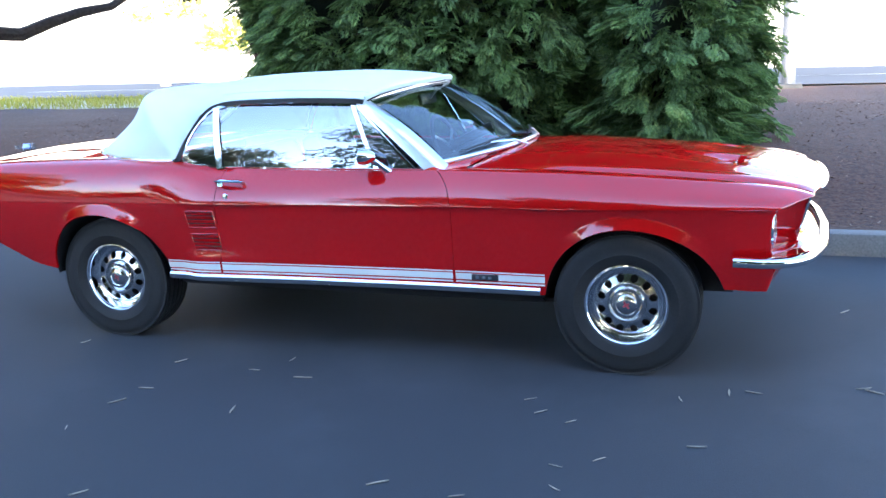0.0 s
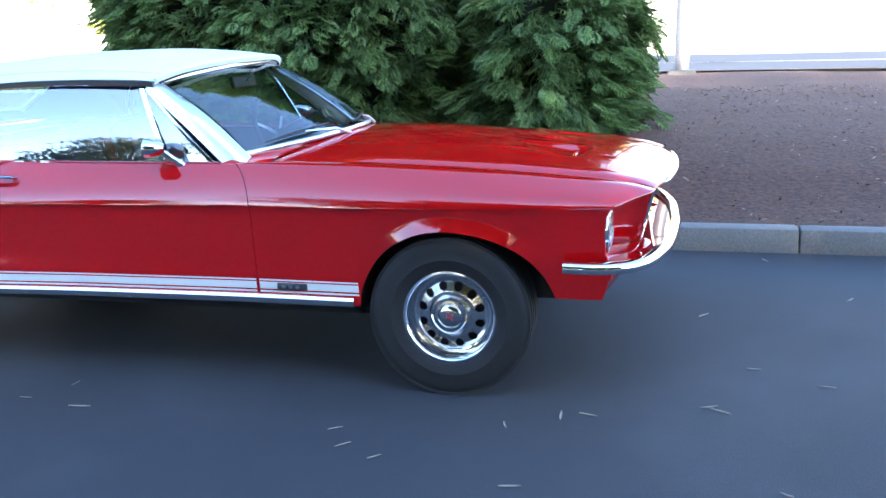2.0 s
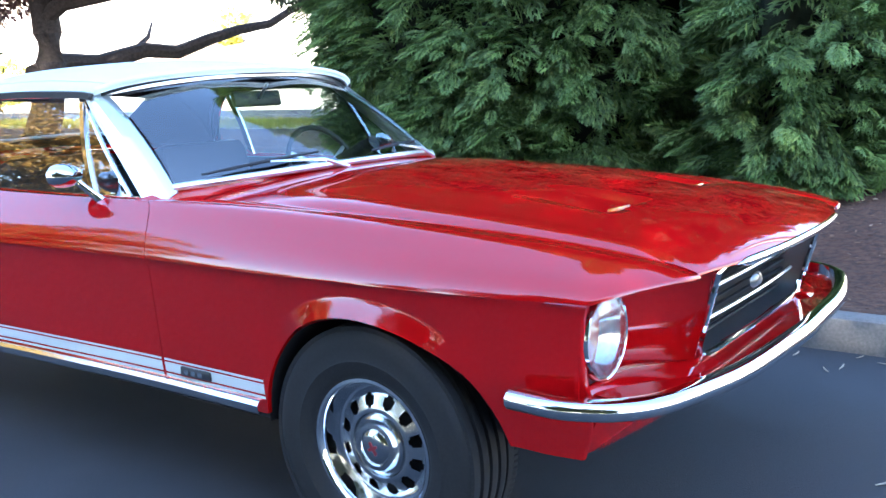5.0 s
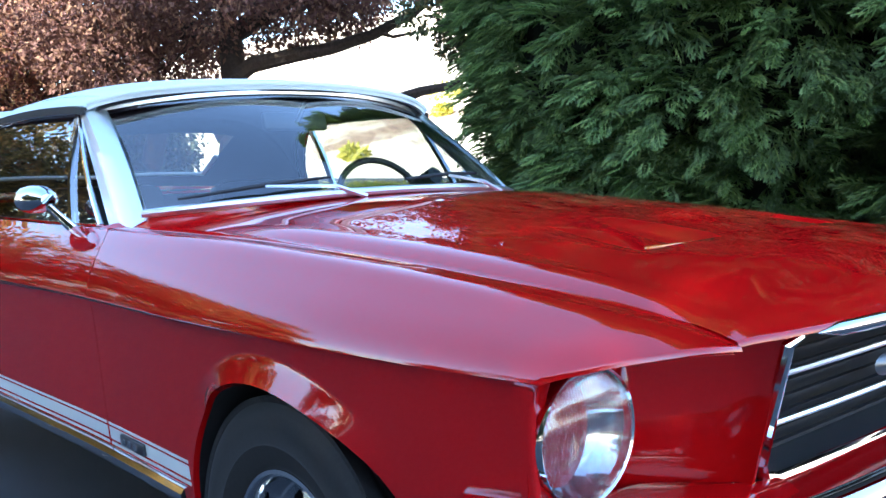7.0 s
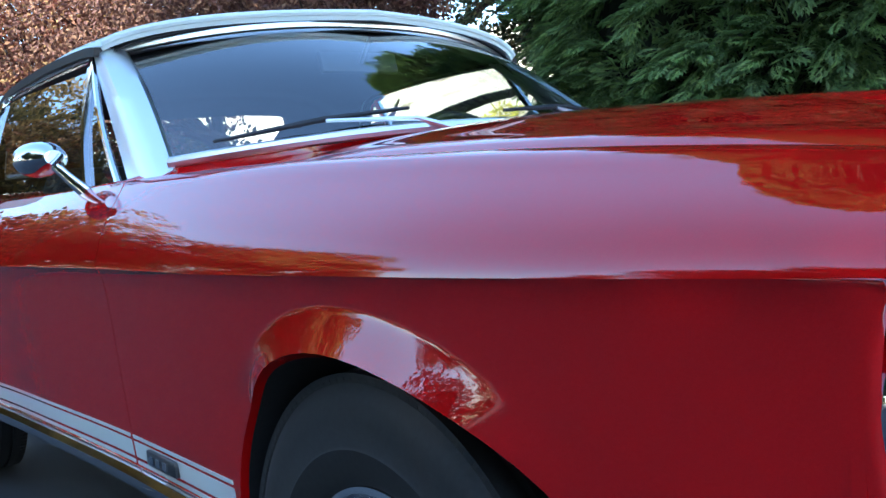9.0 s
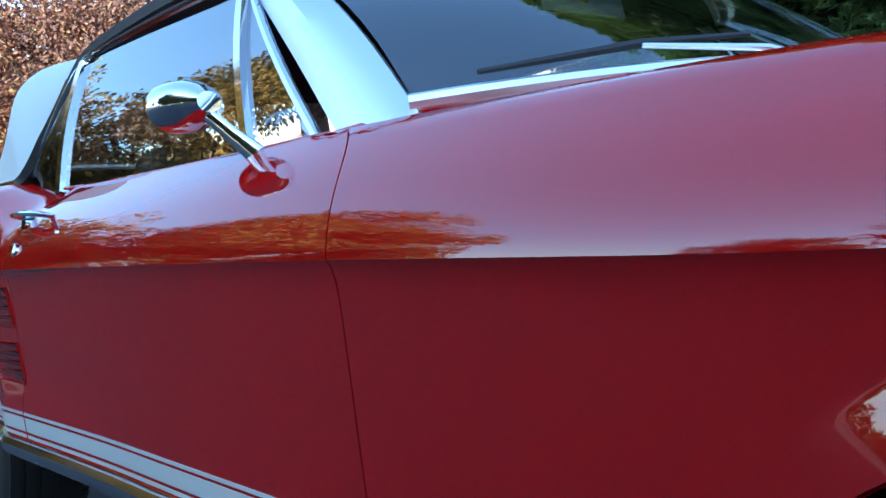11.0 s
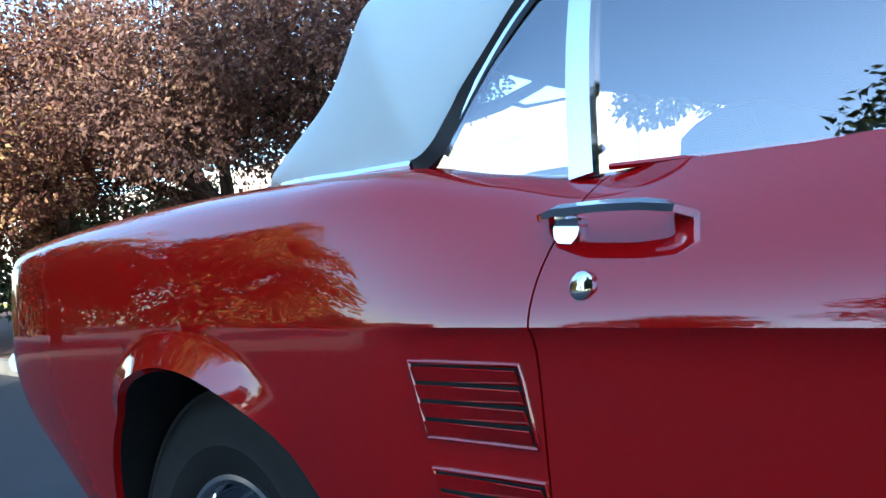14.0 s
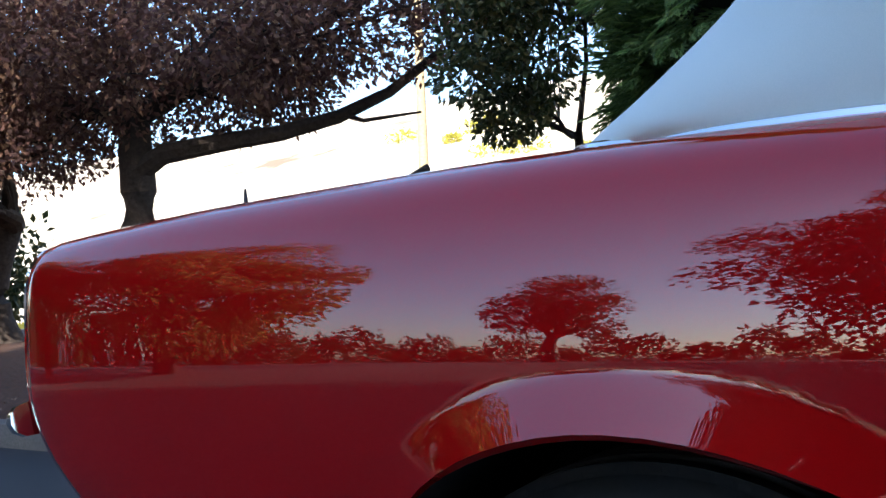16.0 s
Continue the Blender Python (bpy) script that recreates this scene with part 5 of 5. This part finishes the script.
# tall trees across the parking lot, behind the camera, unseen but for reflections
# 37, 38 and 41 to 43 are added out of view to block the sun
SPOTS = [(-14.2, -3.4, AUTUMN, 31, 6.6, 2.7, 33000), (-11.7, -6.6, AUTUMN, 32, 7.9, 2.8, 42000), (-21.5, -15.0, OAK, 33, 4.6, 2.6, 12000),
         (-10.5, -18.2, OAK, 35, 8.2, 1.8, 9000), (0.3, -12.2, OAK, 36, 14.4, 4.6, 85000), (7.0, -12.6, OAK, 37, 14.8, 4.9, 85000), (13.5, -13.4, OAK, 38, 14.0, 5.0, 50000),
         (1.8, -18.0, OAK, 41, 15.4, 4.4, 32000), (7.6, -19.0, OAK, 42, 16.0, 5.0, 38000), (14.0, -20.0, OAK, 43, 15.0, 5.0, 28000)]
for x, y, leaf, seed, h, r, count in SPOTS:
    high = {31: 0.06, 32: 0.14, 35: 0.12}.get(seed, 0.0)
    crowns = [((x, y, h * (0.64 + 0.5 * high)), (r * 0.8, r * 0.8, h * 0.33)), ((x + r * 0.45, y + r * 0.3, h * (0.44 + high)), (r * 0.68, r * 0.68, h * 0.30)), ((x - r * 0.45, y - r * 0.3, h * (0.46 + high)), (r * 0.68, r * 0.68, h * 0.31)),
              ((x + r * 0.3, y - r * 0.45, h * (0.34 + high)), (r * 0.65, r * 0.65, h * 0.24)), ((x - r * 0.4, y + r * 0.35, h * (0.36 + high)), (r * 0.65, r * 0.65, h * 0.26))]
    if leaf is AUTUMN:
        crowns.append(((x + r * 0.1, y, h * 0.25), (r * 0.85, r * 0.85, h * 0.17)))
    if h > 11:
        crowns += [((x, y, h * 0.20), (r * 0.95, r * 0.95, h * 0.17)), ((x - r * 0.2, y + r * 0.1, h * 0.78), (r * 0.6, r * 0.6, h * 0.2))]
    broadleaf("shade_tree", (x, y), (x, y, 2.2), 0.24, crowns, leaf, count, 0.15 if leaf is AUTUMN else 0.18, seed, "shade tree with yellowing leaves across the parking lot" if leaf is AUTUMN else "tall dark green shade tree out of view across the parking lot", clumps=112 if h < 11 else 190)

# low clipped growth along the lot's far edges, unseen; hides the bright horizon from reflections
n = 52000
edge = rng.uniform(0, 1, n)
along = edge * 118
px = np.where(along < 30, -21.5, -21.5 + (along - 30))
py = np.where(along < 30, 4 - along, -26.0)
lump = 0.75 + 0.25 * np.sin(along * 1.3) + 0.2 * np.sin(along * 3.7 + 1)
theta = rng.uniform(0, math.pi, n)
px = px + np.where(along < 30, 1.3 * lump * np.cos(theta), 0) + rng.normal(0, 0.2, n)
py = py + np.where(along < 30, 0, 1.3 * lump * np.cos(theta)) + rng.normal(0, 0.2, n)
pz = np.where(along < 10, 1.4, 3.0) * lump * np.sin(theta) * rng.uniform(0.5, 1.0, n) ** 0.5
far_hedge = scatter("hedge_row", LEAF, LEAF_F, np.stack([px, py, np.maximum(pz, 0.05)], axis=1), rotations(rng.normal(0, 1, (n, 3)), rng.uniform(0, 6.28, n)), rng.uniform(0.18, 0.4, n), OAK, None)
tagged(far_hedge, "low dark green hedge out of view at the lot's far edge", "hedge", kind="stuff")

# ---------------------------------------------------------------- poles, bottle, litter
def post(name, x, y, height, r, material, label, base=0.0):
    z = land_z(x, y)
    p = thing(name, label, "pole", (x, y, z))
    part("shaft", tube([(0, 0, 0), (0, 0, height * 0.5), (0, 0, height)], [r, r * 0.85, r * 0.7], 20), material, p)
    if base:
        part("footing", box(-base, base, -base, base, -0.1, 0.07, bevel=0.02), DARKCONCRETE, p, "concrete footing")
    return p


post("lamp_post", 2.17, 11.45, 8.0, 0.115, GALVANISED, "grey galvanised lamp post on concrete footing", 0.22)
post("utility_pole", -15.2, 19.5, 9.0, 0.16, speckled("pale weathered wood", (0.30, 0.23, 0.12), (0.42, 0.34, 0.20), 20.0), "pale weathered wooden utility pole by the road")

bottle = thing("plastic_bottle", "empty clear plastic bottle with blue label lying on mulch", "bottle", (-6.23, 3.89, land_z(-6.23, 3.89) + 0.047))
lying = pose(0, 0, 0, 0, 0, 115)
part("bottle_body", moved(lathe([(0, -0.11), (0.028, -0.11), (0.036, -0.10), (0.036, 0.03), (0.034, 0.05), (0.018, 0.085), (0.013, 0.10), (0.013, 0.115)], 24), lying), PLASTIC, bottle)
part("label", moved(lathe([(0.0368, -0.05), (0.0372, -0.045), (0.0372, 0.015), (0.0368, 0.02)], 24), lying), LABEL, bottle, "blue and white paper label")
part("cap", moved(lathe([(0.0145, 0.100), (0.0145, 0.118), (0, 0.119)], 16), lying), WHITE, bottle, "white screw cap")

# chips on the mulch, grass at its far edge
n = 10000
px, py = rng.uniform(-7.5, 7.0, n), 1.95 + rng.uniform(0, 1, n) ** 1.2 * 6.5
pz = np.array([land_z(a, b) for a, b in zip(px, py)]) + 0.014
CHIPV = np.array([(-0.5, -0.16, 0), (0.5, -0.12, 0.02), (0.46, 0.15, 0.05), (-0.45, 0.18, 0.0), (0, 0, 0.14)])
d = np.stack([rng.normal(0, 1, n), rng.normal(0, 1, n), rng.normal(0, 0.25, n)], axis=1)
chips = scatter("bark_chips", CHIPV, [(0, 1, 4), (1, 2, 4), (2, 3, 4), (3, 0, 4)], np.stack([px, py, pz], axis=1), rotations(d, rng.normal(0, 0.3, n)), rng.uniform(0.014, 0.042, n), CHIP, None)
tagged(chips, "loose brown bark chips scattered over the bed", "mulch", kind="stuff")

n = 14000
px, py = rng.uniform(-34, -1.0, n), rng.uniform(8.6, 11.6, n)
pz = np.array([land_z(a, b) for a, b in zip(px, py)])
d = np.stack([rng.normal(0, 0.35, n), rng.normal(0, 0.35, n), np.ones(n)], axis=1)
BLADEV = np.array([(0, -0.06, 0), (0, 0.06, 0), (0.6, 0.04, 0.05), (1, 0, 0.18), (0.6, -0.04, 0.05)])
grass = scatter("grass", BLADEV, [(0, 1, 2, 3, 4)], np.stack([px, py, pz], axis=1), rotations(d, rng.uniform(0, 6.28, n)), rng.uniform(0.06, 0.17, n), BLADES, None)
tagged(grass, "yellow-green grass strip along the road", "grass", kind="stuff")


def dry_leaf(seed):
    g = np.random.default_rng(seed)
    bm = bmesh.new()
    curl = g.uniform(0.5, 2.2)

    def fn(u, v):
        w = 0.13 * math.sin(math.pi * min(1, 0.06 + 0.94 * u)) ** 0.7
        return Vector((0.5 * math.sin(curl * (u - 0.5)) / curl * 2, v * w + 0.12 * math.sin(2.2 * u + seed), 0.10 * (1 - math.cos(curl * (u - 0.5))) + 0.05 * abs(v)))
    sheet(fn, steps(0, 1, 5), [-1, 0, 1], bm=bm)
    return bm


SHAPES = []
for seed in range(4):
    me = bpy.data.meshes.new("fallen_leaf")
    bm = dry_leaf(seed)
    bm.to_mesh(me)
    bm.free()
    me.materials.append(DRYLEAF)
    SHAPES.append(me)
LITTER = [(-1.49, -0.97), (-0.72, -1.5), (-0.35, -1.16), (-0.07, -1.2), (-0.24, -0.98), (-0.78, -1.13), (1.1, -1.34), (1.41, -1.73), (1.74, -1.54), (1.64, -1.07), (1.83, -0.95), (1.93, -0.92),
          (1.3, -1.99), (2.41, -0.81), (0.99, -2.13), (1.24, -1.41), (2.37, 0.39), (2.37, -0.77), (2.56, -0.33), (2.83, -0.49), (2.59, -1.43), (3.1, 0.77)]
LITTER += [(rng.uniform(-5, 5), rng.uniform(-3.2, -1.2)) for k in range(12)] + [(rng.uniform(-6, 6), rng.uniform(1.42, 1.73)) for k in range(22)]
for k, (x, y) in enumerate(LITTER):
    o = tagged(new("fallen_leaf", SHAPES[k % 4]), "small dry curled leaf on asphalt", "leaf", "fallen leaves")
    size = rng.uniform(0.05, 0.095)
    o.matrix_world = pose(x, y, 0.002, 0, 0, rng.uniform(0, 360)) @ Matrix.Diagonal((size, size * 0.45, size, 1))

n = 14000
spot = rng.integers(0, 46, n)
sx, sy, sr = rng.uniform(-60, 45, 46), rng.uniform(25, 75, 46), rng.uniform(0.5, 1.6, 46)
v = rng.normal(0, 1, (n, 3))
v /= np.linalg.norm(v, axis=1, keepdims=True)
base = np.array([land_z(a, b) for a, b in zip(sx, sy)])
p = np.stack([sx[spot], sy[spot], base[spot]], axis=1) + v * (sr[spot] * rng.uniform(0.4, 1, n))[:, None] * np.array([1.4, 1.0, 0.7]) + np.array([0, 0, 0.3])
scrub = scatter("hillside_scrub", LEAF, LEAF_F, p, rotations(v + rng.normal(0, 0.6, (n, 3)), rng.uniform(0, 6.28, n)), rng.uniform(0.2, 0.45, n), BLADES, None)
tagged(scrub, "scattered dry scrub on the sunlit hillside", "scrub", kind="stuff")
